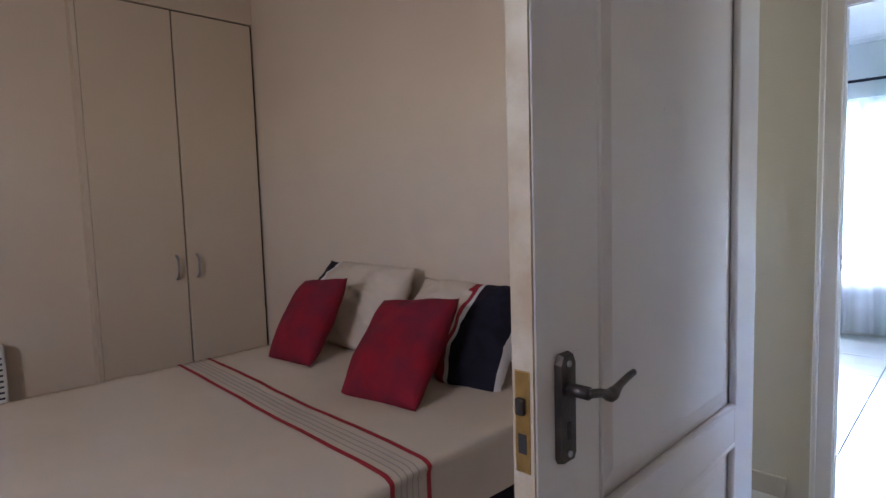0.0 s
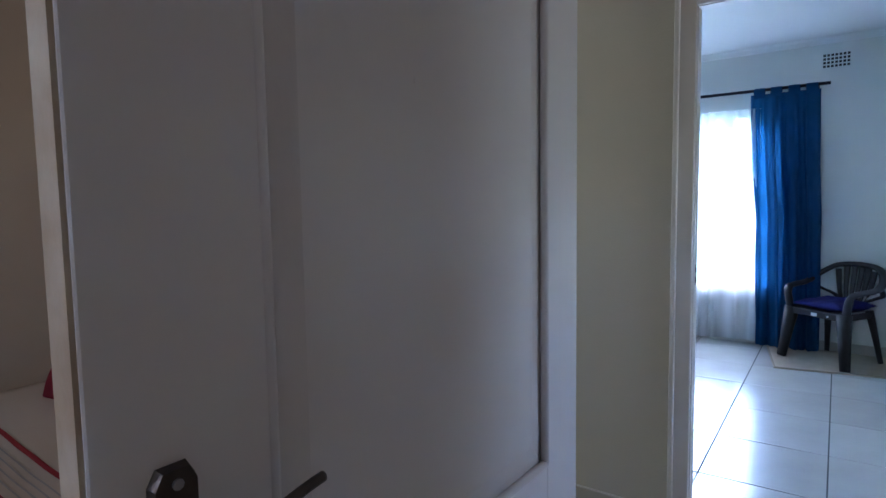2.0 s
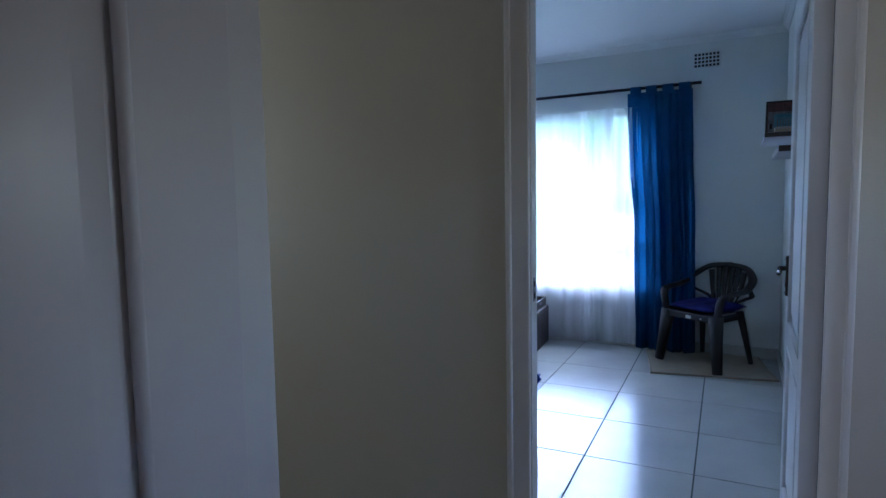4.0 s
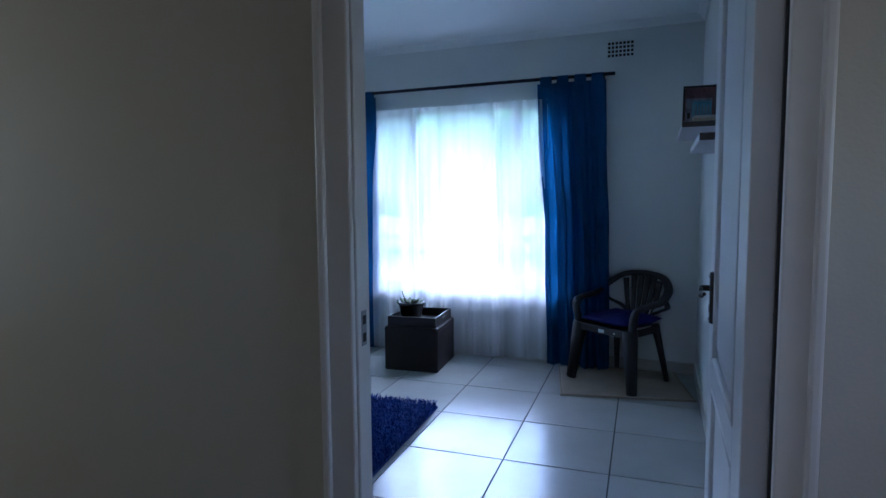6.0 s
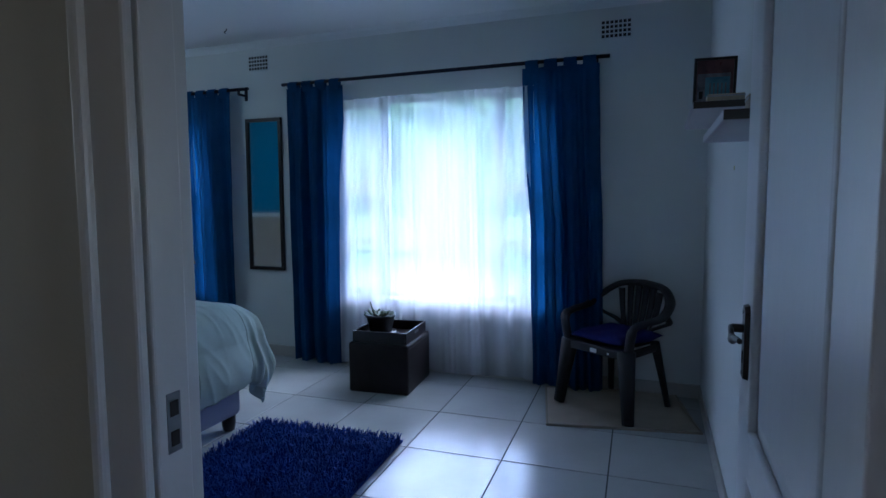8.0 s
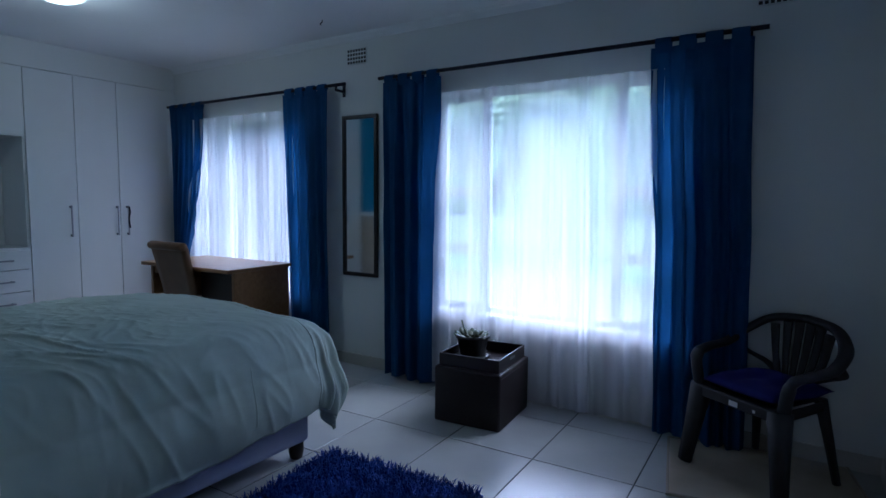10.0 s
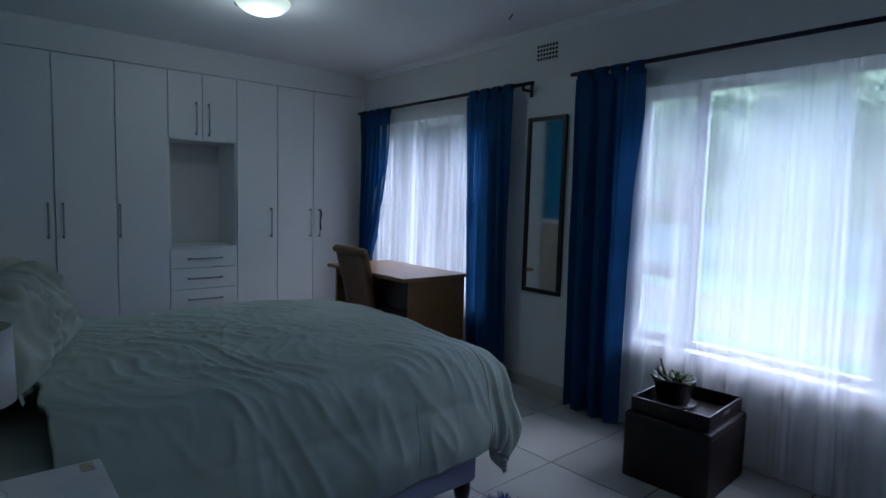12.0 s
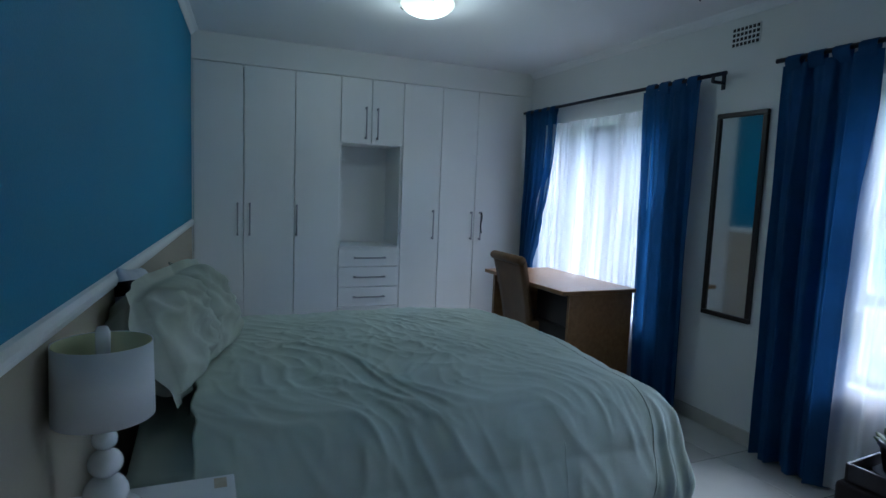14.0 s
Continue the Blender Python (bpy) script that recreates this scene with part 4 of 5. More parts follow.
        z += 0.012 * noise.noise(Vector((x * 6, y * 6, 9))) * max(side, end)
        head = max(0.0, 1 - u * 9)
        x += 0.02 * head * noise.noise(Vector((y * 7, z * 5, 14.0)))
        z += 0.006 * head * noise.noise(Vector((y * 11, 2.0, 17.0)))
        return Vector((x, y, z))
    return sheet(n, m, f), f


bm, _duv = duvet_surface()
ob = thing("duvet", pose(0, 0, 0), "rumpled sage green duvet spread over the bed", "duvet")
c = part("cover", bm, M_DUVET, ob, "", True)
md = c.modifiers.new("thickness", "SOLIDIFY")
md.thickness, md.offset = 0.02, -1
bm = bmesh.new()
pts = [_duv(0.745, 0.01 + 0.96 * i / 80) + Vector((0, -0.001, 0.0)) for i in range(81)]
sweep(bm, pts, 0.0022, n=6)
part("seam", bm, M_DUVET, ob, "stitched seam near the foot end", True)
bm = bmesh.new()
pts = [_duv(0.56, 0.03 + 0.10 * i / 12) + Vector((0, -0.002, 0)) for i in range(13)]
sweep(bm, pts, 0.0011, n=6)
part("seam", bm, M_DUVET, ob, "", True)


def pillow(name, m, w, h, d, mat, label, seed, category="pillow", group="", band=None):
    ob = thing(name, m, label, category, group)
    plain = category == "pillow" and not band
    bm = cushion_bm(w, h, d, 36, 0.07, seed, 0.02 if category == "pillow" else 0.016, 0.034 if plain else 0.02 if category == "pillow" else 0.0, 0.032 if plain else 0.0)
    if band:
        for nm, lo, hi, mt in band:
            b2 = bm.copy()
            bmesh.ops.delete(b2, geom=[f for f in b2.faces if not lo <= f.calc_center_median().x / w + 0.5 < hi], context="FACES")
            part(nm, b2, mt, ob, "", True)
        bm.free()
    else:
        part("cover", bm, mat, ob, "", True)
    return ob


pillow("bed_pillow", pose(2.37, 2.525, 0.875, 0, -110, -10), 0.37, 0.50, 0.24, M_PILLOW, "creased ivory pillow leaning on the wall", 3, group="ivory pillows")
pillow("bed_pillow", pose(2.475, 2.84, 0.88, 0, -120, -20), 0.38, 0.40, 0.2, M_PILLOW, "creased ivory pillow leaning beside another one", 8, group="ivory pillows")
pillow("bed_pillow", pose(2.42, 3.27, 0.82, 0, -108, 3), 0.36, 0.40, 0.17, M_PILLOW, "creased ivory pillow at the far side of the bed", 13, group="ivory pillows")
STRIPES = [("navy_stripe" if k % 2 else "silver_stripe", k / 7 - 0.001 if k else -0.1, (k + 1) / 7 - 0.001 if k < 6 else 1.1, M_NAVY if k % 2 else M_SATIN) for k in range(7)]
pillow("satin_cushion", pose(2.275, 2.64, 0.915, 0, -99, -4) @ pose(0, 0, 0, 0, 0, 8), 0.34, 0.40, 0.10, M_SATIN, "shiny silver and navy striped cushion behind the pillows", 17, "cushion", band=STRIPES)

# ---------------------------------------------------------------- bedside table and lamp
ob = thing("bedside_table", pose(2.335, 1.75, 0), "small white bedside table with chipped paint", "bedside table")
part("top", boxed(-0.215, 0.215, -0.215, 0.215, 0.600, 0.630, 0.004), M_CERAMIC, ob)
part("body", boxed(-0.195, 0.2, -0.2, 0.2, 0.10, 0.600, 0.003), M_TRIM, ob)
dr = part("drawer", boxed(0.2, 0.216, -0.19, 0.19, 0.42, 0.585, 0.003), M_TRIM, ob)
bm = bmesh.new()
lathe(bm, [(0.008, 0), (0.008, 0.01), (0.015, 0.018), (0.012, 0.026), (0, 0.028)], 12)
bm.transform(pose(0.216, 0, 0.5, 0, 90, 0))
part("knob", bm, M_STEEL, dr, "", True)
for x in (-0.17, 0.17):
    for y in (-0.17, 0.17):
        part("leg", boxed(x - 0.02, x + 0.02, y - 0.02, y + 0.02, 0.0, 0.1), M_TRIM, ob)
part("stain", boxed(0.165, 0.195, 0.15, 0.2, 0.6295, 0.6306, 0.0), M_EDGE, ob, "worn brown chip in the paint")

ob = thing("table_lamp", pose(2.275, 1.855, 0.63), "white table lamp with stacked-ball base and drum shade", "table lamp")
bm = bmesh.new()
lathe(bm, [(0.0, 0.0), (0.075, 0.0), (0.078, 0.008), (0.070, 0.016), (0.03, 0.022)], 32)
part("foot", bm, M_CERAMIC, ob, "", True)
for r, z in ((0.046, 0.056), (0.036, 0.124), (0.0265, 0.178), (0.021, 0.217)):
    bm = bmesh.new()
    lathe(bm, [(r * math.sin(math.pi * k / 12) if 0 < k < 12 else 0.0, z - 0.9 * r * math.cos(math.pi * k / 12)) for k in range(13)], 28)
    part("ball", bm, M_CERAMIC, ob, "glossy white ball", True)
bm = bmesh.new()
sweep(bm, [(0, 0, 0.02), (0, 0, 0.42)], 0.008, n=10)
part("stem", bm, M_CERAMIC, ob)
bm = bmesh.new()
lathe(bm, [(0.0995, 0.233), (0.101, 0.232), (0.098, 0.398), (0.0965, 0.397)], 48)
bmesh.ops.delete(bm, geom=[f for f in bm.faces if len(f.verts) > 4], context="FACES")
shade = part("shade", bm, M_SHADE, ob, "white fabric drum shade", True)
bm = bmesh.new()
lathe(bm, [(0.0985, 0.233), (0.0955, 0.397)], 48)
bmesh.ops.delete(bm, geom=[f for f in bm.faces if len(f.verts) > 4], context="FACES")
part("lining", bm, M_LINING, shade, "pale yellow inner lining", True)
bm = bmesh.new()
lathe(bm, [(0.0, 0.35), (0.014, 0.352), (0.015, 0.42), (0.010, 0.432), (0.0, 0.434)], 16)
part("finial", bm, M_CERAMIC, ob, "", True)
for a in (0, 120, 240):
    bm = bmesh.new()
    sweep(bm, [(0, 0, 0.30), (0.0985 * math.cos(radians(a)), 0.0985 * math.sin(radians(a)), 0.30)], 0.0018, n=6)
    part("spider", bm, M_STEEL, ob)

# ---------------------------------------------------------------- desk and desk chair
ob = thing("desk", pose(4.925, 4.03, 0, 0, 0, 1.0), "honey-coloured wooden desk under the window", "desk")
part("top", boxed(-0.31, 0.30, -0.535, 0.535, 0.732, 0.760, 0.004), M_OAK, ob)
part("side_panel", boxed(-0.24, 0.285, -0.515, -0.487, 0.0, 0.731, 0.002), M_OAK, ob)
part("side_panel", boxed(-0.24, 0.285, 0.487, 0.515, 0.0, 0.731, 0.002), M_OAK, ob)
part("back_panel", boxed(0.23, 0.245, -0.486, 0.486, 0.25, 0.731), M_DARKWOOD, ob)
pd = part("pedestal", boxed(-0.22, 0.225, -0.486, -0.12, 0.06, 0.731, 0.002), M_DARKWOOD, ob, "dark inner drawer pedestal")
for z in (0.1, 0.31, 0.52):
    part("drawer_front", boxed(-0.234, -0.221, -0.48, -0.126, z, z + 0.19, 0.002), M_DARKWOOD, pd)
part("apron", boxed(-0.225, -0.205, -0.12, 0.486, 0.66, 0.731), M_OAK, ob)

ob = thing("desk_chair", pose(4.64, 4.06, 0, 0, 0, 0), "tan leather dining chair with rolled top back", "chair")
w = 0.205


def back(u, v):
    z = 0.40 + 0.50 * v
    x = -0.10 * v ** 1.3 + 0.012 * math.cos((u - 0.5) * 3)
    return Vector((x, (u - 0.5) * 2 * w * (0.86 + 0.14 * v), z))


bm = sheet(10, 14, back)
b = part("backrest", bm, M_TAN, ob, "tan leather padded back", True)
md = b.modifiers.new("thickness", "SOLIDIFY")
md.thickness, md.offset = 0.045, 0
bm = bmesh.new()
sweep(bm, [(-0.115, -w - 0.008, 0.912), (-0.115, -w + 0.01, 0.914), (-0.115, w - 0.01, 0.914), (-0.115, w + 0.008, 0.912)], 0.034, 0.032, n=14, taper=[0.85, 1, 1, 0.85])
part("roll", bm, M_TAN, ob, "rolled leather top edge", True)
part("seat", boxed(0.0, 0.40, -w, w, 0.40, 0.48, 0.025, 3), M_TAN, ob, "", True)
for x, y in ((0.02, -0.17), (0.02, 0.17), (0.36, -0.17), (0.36, 0.17)):
    bm = bmesh.new()
    sweep(bm, [(x, y, 0.41), (x + (0.03 if x > 0.2 else -0.05), y, 0.0)], 0.019, n=8, taper=[1, 0.75])
    part("leg", bm, M_DARKWOOD, ob)

# ---------------------------------------------------------------- storage ottoman and plant
ob = thing("storage_ottoman", pose(4.985, 1.61, 0, 0, 0, 4.5), "dark brown leather storage ottoman with tray lid", "ottoman")
part("body", boxed(-0.23, 0.23, -0.205, 0.205, 0.0, 0.325, 0.014, 3), M_LEATHER, ob, "", True)
tr = part("tray", boxed(-0.2, 0.2, -0.18, 0.18, 0.325, 0.336), M_DARKWOOD, ob, "dark wooden tray with raised rim")
for a in ((-0.205, 0.205, -0.186, -0.174), (-0.205, 0.205, 0.174, 0.186), (-0.205, -0.193, -0.174, 0.174), (0.193, 0.205, -0.174, 0.174)):
    part("rim", boxed(*a, 0.325, 0.398, 0.003), M_DARKWOOD, tr)
for y in (-0.1865, 0.1865):
    part("grip_hole", boxed(-0.04, 0.04, y - 0.001, y + 0.001, 0.362, 0.378, 0.0), M_STEEL, tr)
for y in (-0.2055, 0.2055):
    part("stitching", boxed(-0.22, 0.22, y - 0.0012, y + 0.0012, 0.296, 0.300), M_DARKWOOD, ob)

ob = thing("potted_succulent", pose(5.0, 1.69, 0.336) @ Matrix.Diagonal((1.18, 1.18, 1.18, 1)), "succulent in a black plastic pot on a saucer", "plant")
bm = bmesh.new()
lathe(bm, [(0.0, 0.0), (0.085, 0.0), (0.095, 0.012), (0.09, 0.014), (0.0, 0.008)], 28)
part("saucer", bm, M_POT, ob, "", True)
bm = bmesh.new()
lathe(bm, [(0.0, 0.008), (0.062, 0.008), (0.082, 0.10), (0.088, 0.10), (0.088, 0.116), (0.079, 0.116), (0.076, 0.098), (0.0, 0.096)], 28)
part("pot", bm, M_POT, ob, "", True)
bm = bmesh.new()
lathe(bm, [(0.0, 0.102), (0.076, 0.1)], 20)
part("soil", bm, M_SOIL, ob)
rnd = random.Random(5)
for k in range(30):
    a, r = rnd.uniform(0, 6.28), rnd.uniform(0.01, 0.062)
    ln, up = rnd.uniform(0.028, 0.052), rnd.uniform(0.05, 0.75)
    p = Vector((r * math.cos(a), r * math.sin(a), 0.1))
    d = Vector((math.cos(a), math.sin(a), up)).normalized()
    bm = bmesh.new()
    sweep(bm, [p, p + d * ln * 0.35, p + d * ln * 0.7 + Vector((0, 0, 0.004)), p + d * ln + Vector((0, 0, 0.008))], 0.0165, 0.0075, n=8, taper=[0.45, 0.95, 1.0, 0.3])
    part("leaf", bm, M_LEAF, ob, "", True)
bm = bmesh.new()
sweep(bm, curve([(0.0, 0.03, 0.1), (-0.01, 0.05, 0.15), (-0.02, 0.055, 0.185)], 4), 0.004, n=6, taper=None)
part("stalk", bm, M_LEAF, ob)


# ---------------------------------------------------------------- plastic armchair with cushion, on a mat
ob = thing("floor_mat", pose(4.985, 0.14, 0, 0, 0, 10.5), "flat beige mat under the plastic chair", "mat")
bm = sheet(24, 24, lambda u, v: Vector(((u - 0.5) * 0.66, (v - 0.5) * 0.815, 0.007 + 0.003 * noise.noise(Vector((u * 4, v * 4, 0))))))
bmesh.ops.solidify(bm, geom=bm.faces[:], thickness=0.006)
part("weave", bm, M_MAT, ob)
bm = bmesh.new()
for a in ((-0.33, -0.318, -0.4075, 0.4075), (0.318, 0.33, -0.4075, 0.4075), (-0.318, 0.318, -0.4075, -0.3955), (-0.318, 0.318, 0.3955, 0.4075)):
    box(bm, *a, 0.0, 0.0125, 0.002)
part("binding", bm, M_TAUPE, ob)

# front points to local +x
ob = thing("plastic_armchair", pose(5.03, 0.135, 0.0125, 0, 0, 146), "black stackable plastic garden armchair", "chair")
FW, BW = 0.262, 0.205
SZ = 0.40


def seat_f(u, v):
    y = (v - 0.5) * 2 * (0.212 - 0.045 * u)
    x = 0.222 - 0.395 * u
    return Vector((x, y, SZ + 0.012 * math.cos((v - 0.5) * 5) * -1 - 0.02 * u - (0.02 if u < 0.06 else 0)))


bm = sheet(16, 14, seat_f)
bmesh.ops.solidify(bm, geom=bm.faces[:], thickness=0.012)
part("seat", bm, M_PLASTIC, ob, "", True)
bm = bmesh.new()
box(bm, 0.202, 0.225, -0.21, 0.21, SZ - 0.055, SZ - 0.004, 0.008, 2)
for s in (1, -1):
    sweep(bm, [(0.205, 0.205 * s, SZ - 0.034), (0.02, 0.188 * s, SZ - 0.036), (-0.165, 0.165 * s, SZ - 0.04)], 0.01, 0.025, n=8)
part("apron", bm, M_PLASTIC, ob)
for x, y, bx, by, wd in ((0.19, 0.2, 0.228, FW - 0.012, 0.05), (0.19, -0.2, 0.228, -FW + 0.012, 0.05), (-0.14, 0.155, -0.212, BW, 0.026), (-0.14, -0.155, -0.212, -BW, 0.026)):
    bm = bmesh.new()
    sweep(bm, [(x, y, SZ - 0.01), ((x + bx) / 2, (y + by) / 2, SZ / 2), (bx, by, 0.0)], wd, wd * 0.8, n=8, taper=[1.15, 0.9, 0.72])
    part("leg", bm, M_PLASTIC, ob, "", True)
# back and arms: one flowing band
top = curve([(0.19, 0.215, SZ - 0.02), (0.19, 0.242, SZ + 0.12), (0.10, 0.264, SZ + 0.15), (-0.04, 0.268, SZ + 0.165), (-0.155, 0.24, SZ + 0.23), (-0.22, 0.15, SZ + 0.298), (-0.245, 0.0, SZ + 0.316)], 7)
band = top + [Vector((p.x, -p.y, p.z)) for p in top[-2::-1]]
bm = bmesh.new()
sweep(bm, band, 0.030, 0.020, n=10)
part("arm_band", bm, M_PLASTIC, ob, "rounded back rim flowing into the arms", True)
for k in range(6):
    s = (k - 2.5) / 2.5
    bm = bmesh.new()
    lo = Vector((-0.172, 0.07 * s, SZ - 0.015))
    hi = Vector((-0.242 + 0.03 * s * s, 0.135 * s, SZ + 0.306 - 0.035 * s * s))
    mid = (lo + hi) / 2 + Vector((-0.006, 0.012 * s, 0))
    sweep(bm, curve([lo, mid, hi], 6), 0.0195, 0.006, n=8, taper=[0.72 + 0.6 * i / 12 for i in range(13)])
    part("slat", bm, M_PLASTIC, ob, "", True)
for s in (1, -1):
    bm = bmesh.new()
    sweep(bm, curve([(-0.185, 0.09 * s, SZ + 0.04), (-0.195, 0.16 * s, SZ + 0.075), (-0.165, 0.23 * s, SZ + 0.108), (-0.08, 0.268 * s, SZ + 0.165)], 6), 0.020, 0.011, n=8)
    part("side_loop", bm, M_PLASTIC, ob, "", True)
part("label", boxed(0.2245, 0.2265, -0.02, 0.025, SZ - 0.045, SZ - 0.022, 0.0), M_PAPER, ob, "small white sticker")
part("label", boxed(0.2245, 0.2265, 0.10, 0.112, SZ - 0.04, SZ - 0.028, 0.0), M_PAPER, ob)

ob = thing("seat_cushion", pose(5.03, 0.135, SZ + 0.04, 0, 0, 146) @ pose(0.01, 0, 0), "flat navy blue cushion on the plastic chair", "cushion")
part("cover", cushion_bm(0.42, 0.38, 0.085, 26, 0.05, 21, 0.014), M_CUSHION, ob, "", True)

# ---------------------------------------------------------------- shaggy rug
RX0, RX1, RY0, RY1 = 2.95, 4.11, 1.11, 1.95
ob = thing("shaggy_rug", pose((RX0 + RX1) / 2, (RY0 + RY1) / 2, 0, 0, 0, 2.5), "royal blue long-pile shaggy rug beside the bed", "rug")
hw, hh = (RX1 - RX0) / 2, (RY1 - RY0) / 2
part("backing", boxed(-hw, hw, -hh, hh, 0.001, 0.012, 0.003), M_RUG, ob)
rnd = random.Random(11)
verts, faces = [], []
for _ in range(15000):
    x, y = rnd.uniform(-hw, hw), rnd.uniform(-hh, hh)
    a, ln, le = rnd.uniform(0, 6.283), rnd.uniform(0.03, 0.048), rnd.uniform(0.15, 1.0)
    dx, dy, wd = math.cos(a) * le, math.sin(a) * le, rnd.uniform(0.0018, 0.0034)
    px, py = -math.sin(a) * wd, math.cos(a) * wd
    b = len(verts)
    verts += [(x - px, y - py, 0.01), (x + px, y + py, 0.01), (x + dx * ln * 0.5 - px, y + dy * ln * 0.5 - py, 0.01 + ln * 0.62), (x + dx * ln * 0.5 + px, y + dy * ln * 0.5 + py, 0.01 + ln * 0.62), (x + dx * ln, y + dy * ln, 0.01 + ln * (1.0 - 0.35 * le))]
    faces += [(b, b + 1, b + 3, b + 2), (b + 2, b + 3, b + 4)]
me = bpy.data.meshes.new("shag")
me.from_pydata(verts, [], faces)
me.materials.append(M_RUG)
pl = tagged(new("shag", me), "long blue strands", "", "", "stuff")
pl.parent = ob

# ---------------------------------------------------------------- first bedroom
ob = thing("guest_bed", pose(0, 0, 0), "bed with a dark base against the cream wall", "bed")
part("base", boxed(-0.80, 1.10, 1.0, 2.26, 0.08, 0.45, 0.01), M_NAVY, ob, "dark fabric base")
part("mattress", boxed(-0.83, 1.12, 1.0, 2.29, 0.45, 0.60, 0.05, 4), M_BEDCREAM, ob, "", True)
for x in (-0.7, 1.0):
    for y in (1.1, 2.2):
        part("foot", boxed(x - 0.03, x + 0.03, y - 0.03, y + 0.03, 0, 0.08), M_DARKWOOD, ob)


def spread_f(u, v):
    """The bedspread: over the near side, across the top, over the far side."""
    x = -0.90 + 2.01 * u
    s = v * 1.80
    if s < 0.20:
        y, z = 0.965, 0.47 + 0.8 * s
    elif s < 0.262:
        a = (s - 0.20) / 0.062 * math.pi / 2
        y, z = 0.965 + 0.04 * (1 - math.cos(a)), 0.63 + 0.0 + 0.012 * math.sin(a)
    elif s < 1.54:
        y, z = 1.005 + (s - 0.262), 0.642
    else:
        y, z = 2.30, 0.642 - (s - 1.54)
    y += 0.010 * noise.noise(Vector((x * 5, z * 6, 1))) * (1 if z < 0.62 else 0)
    z += 0.009 * noise.noise(Vector((x * 2.2, y * 2.2, 2))) + 0.003 * noise.noise(Vector((x * 9, y * 7, 5)))
    return Vector((x, y, z))


def spread_stripe(name, x0, x1, mat):
    u0, u1 = (x0 + 0.90) / 2.01, (x1 + 0.90) / 2.01
    bm = sheet(2, 90, lambda u, v: spread_f(u0 + (u1 - u0) * u - 0.028 * (1 - v), v) + (Vector((0, -0.0028, 0)) if v < 0.125 else Vector((0, 0, 0.0028))))
    return part(name, bm, mat, SPREAD, "", True)


SPREAD = thing("bedspread", pose(0, 0, 0), "cream bedspread with red and grey woven stripes", "bedspread")
part("cloth", sheet(70, 90, spread_f), M_BEDCREAM, SPREAD, "", True)
spread_stripe("red_stripe", 0.262, 0.276, M_STRIPE_RED)
spread_stripe("red_stripe", 0.377, 0.391, M_STRIPE_RED)
for x in (0.294, 0.312, 0.330, 0.348):
    spread_stripe("grey_stripe", x, x + 0.004, M_STRIPE_GREY)

BAND = [("cover", -0.1, 0.76, M_BEDCREAM), ("white_trim", 0.76, 0.80, M_PAPER), ("dark_end", 0.80, 1.1, M_NAVY)]
BAND2 = [("cover", -0.1, 0.57, M_BEDCREAM), ("red_trim", 0.57, 0.61, M_STRIPE_RED), ("white_trim", 0.61, 0.65, M_PAPER), ("dark_end", 0.65, 0.95, M_NAVY), ("edge_trim", 0.95, 1.1, M_PAPER)]
# local x runs along the wall, local y up the lean
pillow("band_pillow", pose(0.955, 2.10, 0.80, 0, 0, 0) @ pose(0, 0, 0, 0, -58, 0) @ pose(0, 0, 0, 0, 0, 90), 0.66, 0.42, 0.16, M_BEDCREAM, "cream pillow with a black end band and red trim", 31, group="banded pillows", band=BAND)
pillow("band_pillow", pose(0.91, 1.42, 0.775, 0, 0, 0) @ pose(0, 0, 0, 0, -58, 0) @ pose(0, 0, 0, 0, 0, -90), 0.56, 0.42, 0.16, M_BEDCREAM, "cream pillow with a wide black end band", 37, group="banded pillows", band=BAND2)
pillow("red_cushion", pose(0.67, 2.02, 0.785, 0, -54, 0) @ pose(0, 0, 0, 0, 0, 7), 0.39, 0.295, 0.14, M_RED, "dark red cushion leaning on the far pillow", 41, "cushion", "red cushions")
pillow("red_cushion", pose(0.635, 1.42, 0.772, 0, -49, 0) @ pose(0, 0, 0, 0, 0, 8), 0.40, 0.36, 0.14, M_RED, "dark red cushion leaning on the near pillow", 47, "cushion", "red cushions")

ob = thing("cream_wardrobe", pose(0, 3.22, 0), "cream fitted wardrobe with two tall doors", "wardrobe")
part("body", boxed(0.225, 1.13, 0.022, 0.55, 0.0, 2.47), M_GAP, ob)
part("side_panel", boxed(0.205, 0.225, 0.004, 0.55, 0.0, 2.47), M_CREAMBOARD, ob)
part("top_panel", boxed(0.225, 1.13, 0.006, 0.022, 2.30, 2.47), M_CREAMBOARD, ob)
for x0, x1, hx in ((0.228, 0.664, 0.612), (0.672, 1.112, 0.722)):
    d = part("door", boxed(x0, x1, 0.0, 0.02, 0.08, 2.29, 0.002), M_CREAMBOARD, ob)
    bm = bmesh.new()
    sweep(bm, curve([(hx, 0.0, 0.865), (hx, -0.026, 0.885), (hx, -0.03, 0.93), (hx, -0.026, 0.975), (hx, 0.0, 0.995)], 4), 0.008, 0.006, n=8)
    part("handle", bm, M_STEEL, d, "small bow handle", True)
part("plinth", boxed(0.225, 1.13, 0.03, 0.05, 0.0, 0.08), M_GAP, ob)

ob = thing("panel_heater", pose(-0.40, 3.30, 0.33), "white wall-mounted convector heater", "heater")
part("case", boxed(-0.30, 0.24, -0.095, -0.015, 0.0, 0.33, 0.012, 3), M_HEATER, ob)
for k in range(9):
    z = 0.06 + k * 0.026
    part("slot", boxed(0.17, 0.225, -0.0965, -0.0945, z, z + 0.009), M_GAP, ob)
for x in (-0.2, 0.15):
    part("bracket", boxed(x - 0.02, x + 0.02, -0.016, 0.0, 0.05, 0.28), M_STEEL, ob)

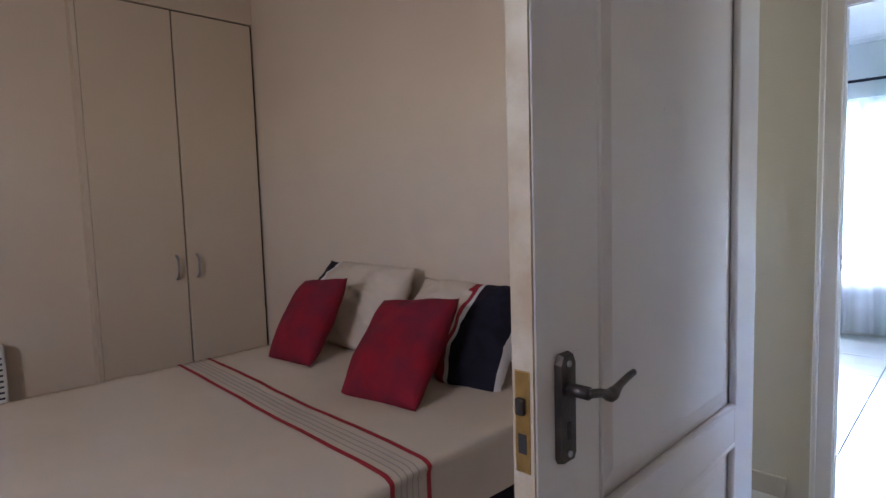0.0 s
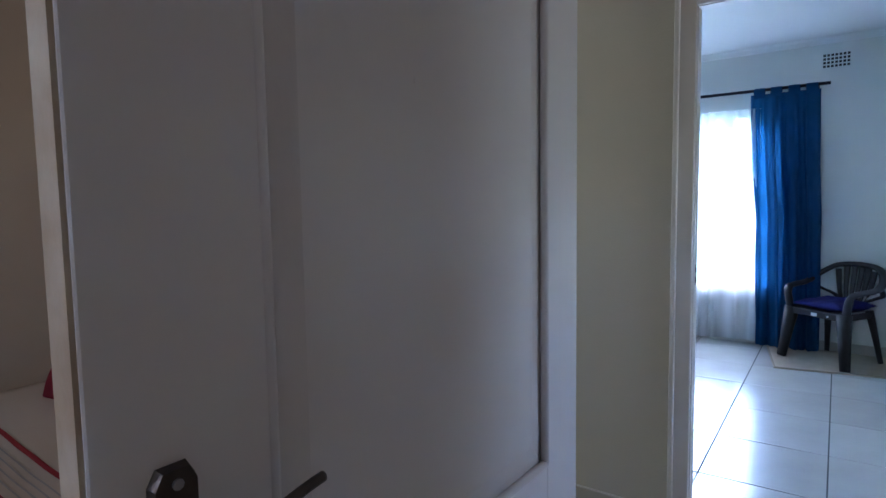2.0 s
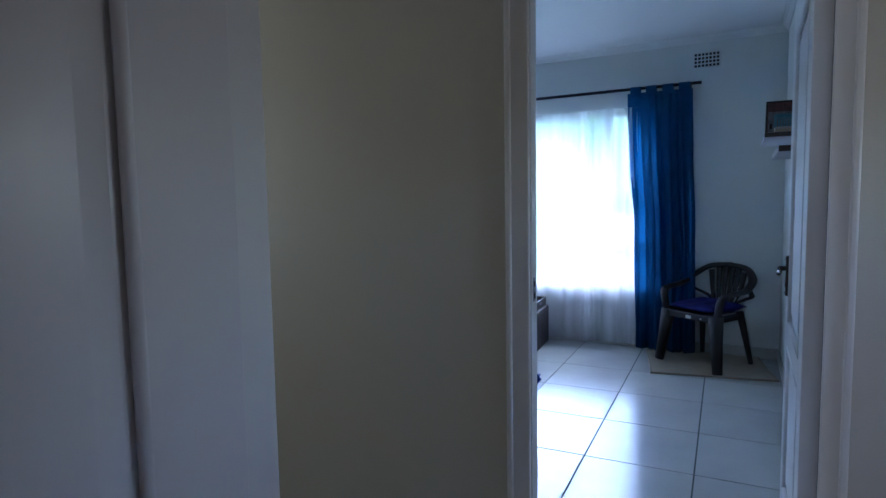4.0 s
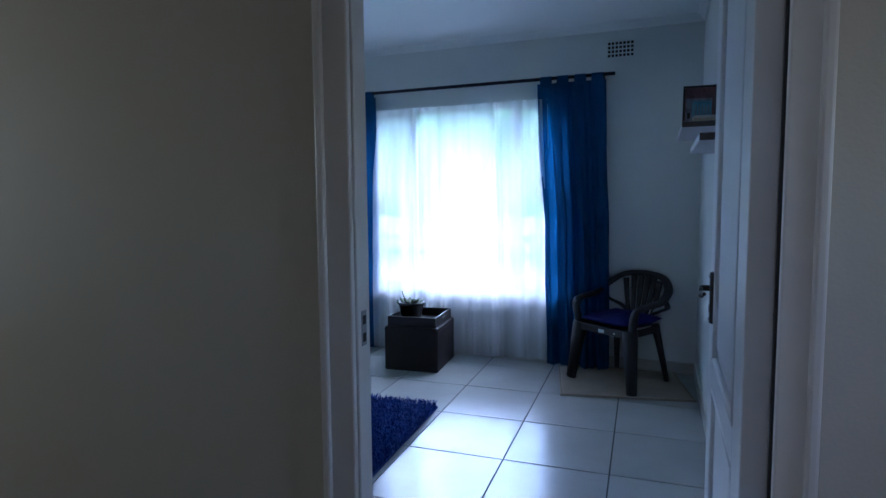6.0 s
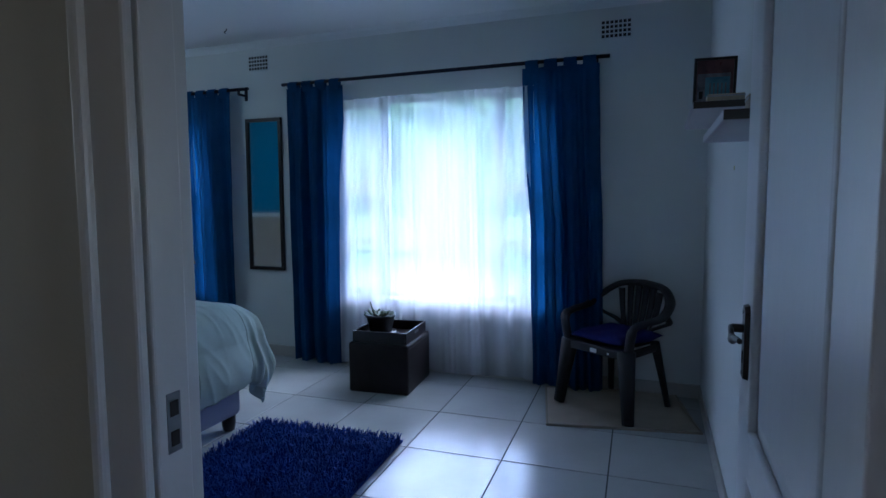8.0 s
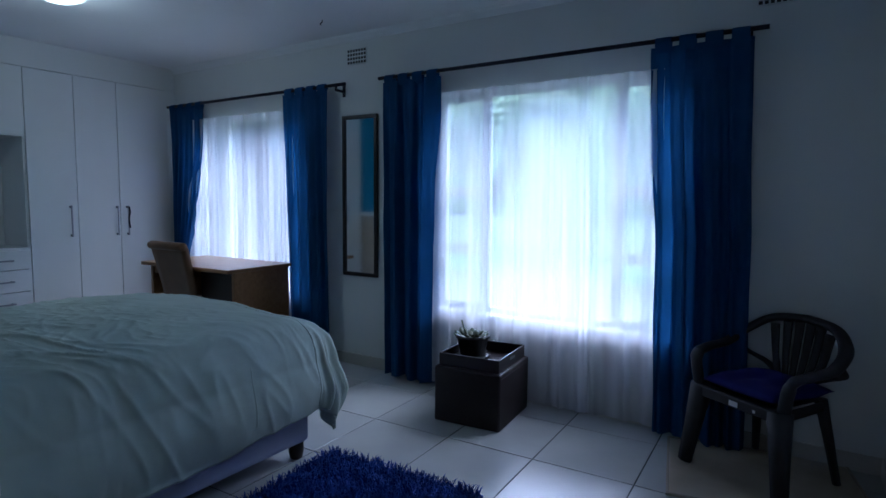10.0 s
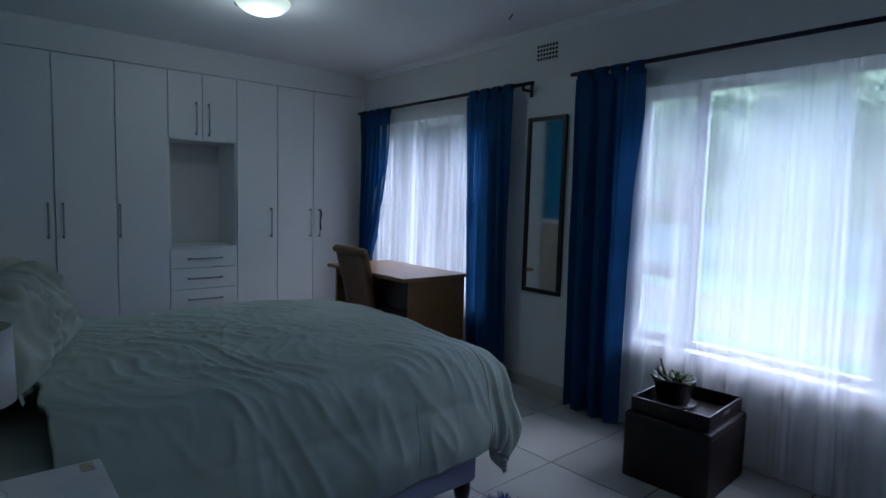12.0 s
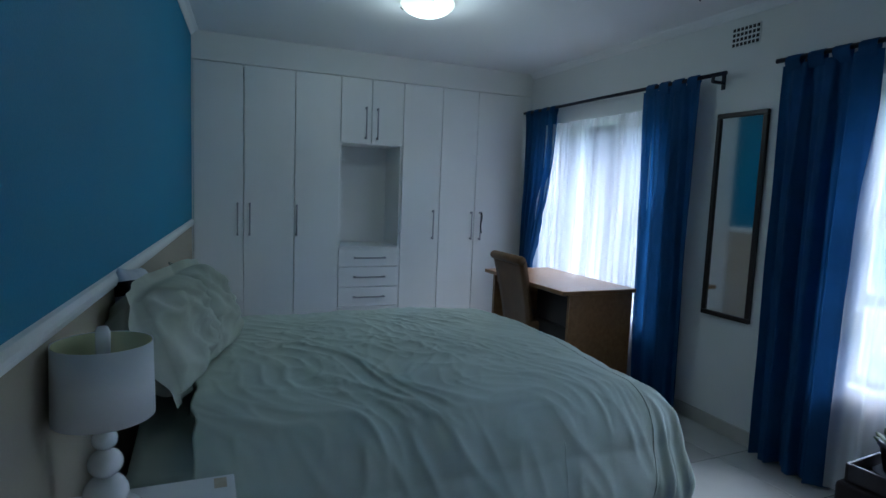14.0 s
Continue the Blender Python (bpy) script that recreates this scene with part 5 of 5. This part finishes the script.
bm = bmesh.new()
for a in ((0.35, 0.85, 1.72, 1.745), (0.35, 0.85, 1.955, 1.98), (0.35, 0.375, 1.745, 1.955), (0.825, 0.85, 1.745, 1.955)):
    box(bm, -2.46, -2.42, *a, 0.003)
setting("window_3", bm, M_TRIM, "plain white window of the first bedroom")

# ---------------------------------------------------------------- outside the windows
setting("ground", boxed(5.56, 160, -120, 130, -0.42, -0.30), M_GRASS, "lawn and open ground outside the windows")
bm = bmesh.new()
box(bm, 9.5, 13.0, -60, 60, -0.300, -0.294)
setting("road", bm, M_ROAD, "pale concrete drive across the lawn")
bm = sheet(40, 60, lambda u, v: Vector((19.5 + 60 * u, -90 + 190 * v, -0.32 + 22 * u ** 0.8 + 1.6 * u * noise.noise(Vector((u * 9, v * 30, 0))) + 0.5 * min(1, u * 8) * noise.noise(Vector((u * 60, v * 160, 3))))))
setting("backdrop_wooded_bank", bm, M_HEDGE, "wooded green bank rising behind the drive", True)
setting("ground_rear", boxed(-60, -2.5, -60, 60, -0.42, -0.30), M_GRASS)


def garden_tree(x, y, h, seed, base=-0.3):
    ob = thing("garden_tree", pose(x, y, base), "leafy green garden tree beyond the drive", "tree", "garden trees")
    rnd = random.Random(seed)
    bm = bmesh.new()
    sweep(bm, [(0, 0, 0), (0.05, 0, h * 0.3), (0, 0.06, h * 0.55)], 0.14, n=8, taper=[1.2, 0.8, 0.4])
    for k in range(5):
        a = k * 1.3 + rnd.random()
        sweep(bm, [(0.03, 0, h * 0.32), (math.cos(a) * h * 0.14, math.sin(a) * h * 0.14, h * 0.5), (math.cos(a) * h * 0.24, math.sin(a) * h * 0.24, h * 0.66)], 0.05, n=6, taper=[1, 0.7, 0.3])
    part("trunk", bm, M_BARK, ob, "", True)
    verts, faces = [], []
    for c in range(26):
        a, r, z = rnd.uniform(0, 6.28), h * 0.33 * rnd.random() ** 0.6, h * rnd.uniform(0.34, 1.0)
        r *= 1.1 - abs(z / h - 0.62)
        cx, cy = r * math.cos(a), r * math.sin(a)
        for _ in range(110):
            d = Vector((rnd.gauss(0, 1), rnd.gauss(0, 1), rnd.gauss(0, 0.8))) * h * 0.055
            p = Vector((cx, cy, z)) + d
            u = Vector((rnd.gauss(0, 1), rnd.gauss(0, 1), rnd.gauss(0, 1))).normalized() * 0.10
            v = Vector((rnd.gauss(0, 1), rnd.gauss(0, 1), rnd.gauss(0, 1))).normalized() * 0.05
            b = len(verts)
            verts += [p - u, p + v, p + u, p - v]
            faces.append((b, b + 1, b + 2, b + 3))
    me = bpy.data.meshes.new("crown")
    me.from_pydata([tuple(q) for q in verts], [], faces)
    me.materials.append(M_HEDGE)
    new("crown", me).parent = ob


for k, (x, y, h) in enumerate(((20, -2, 5.5), (22, 4, 6.5), (21, 10, 5.2), (24, 15, 7), (23, -8, 6), (27, 1, 7.5), (28, 9, 8), (24, 21, 6.5))):
    garden_tree(x, y, h, 60 + k)

ob = thing("garden_wall", pose(17.5, 4, -0.3), "long low pale rendered garden wall", "garden wall")
part("wall", boxed(0, 0.2, -22, 26, 0, 1.1), M_RENDER, ob)
part("coping", boxed(-0.04, 0.24, -22, 26, 1.1, 1.17, 0.01), M_ROAD, ob)

# ---------------------------------------------------------------- floor tiles
TPX, TPY, T0, TA = 0.507, 0.49, Vector((4.6, 0.62, 0)), radians(1.5)
tb = boxed(-TPX / 2 + 0.003, TPX / 2 - 0.003, -TPY / 2 + 0.003, TPY / 2 - 0.003, -0.0038, 0.0, 0.0012, 1)
tile_me = bpy.data.meshes.new("tile")
tb.to_mesh(tile_me)
tb.free()
tile_me.materials.append(M_TILE)
floor_ob = bpy.data.objects["floor"]
for i in range(-15, 3):
    for j in range(-6, 12):
        u, v = (i - 0.5) * TPX, (j - 0.5) * TPY
        c = T0 + Vector((u * math.cos(TA) - v * math.sin(TA), u * math.sin(TA) + v * math.cos(TA), 0))
        if c.x > XW + 0.25 or c.y > 5.95 or c.x < -2.3 or c.y < -1.55 or (c.x < 1.9 and c.y > 3.6):
            continue
        q = new("tile", tile_me)
        q.matrix_world = Matrix.Translation(c) @ Matrix.Rotation(TA, 4, "Z")
        q.parent = floor_ob
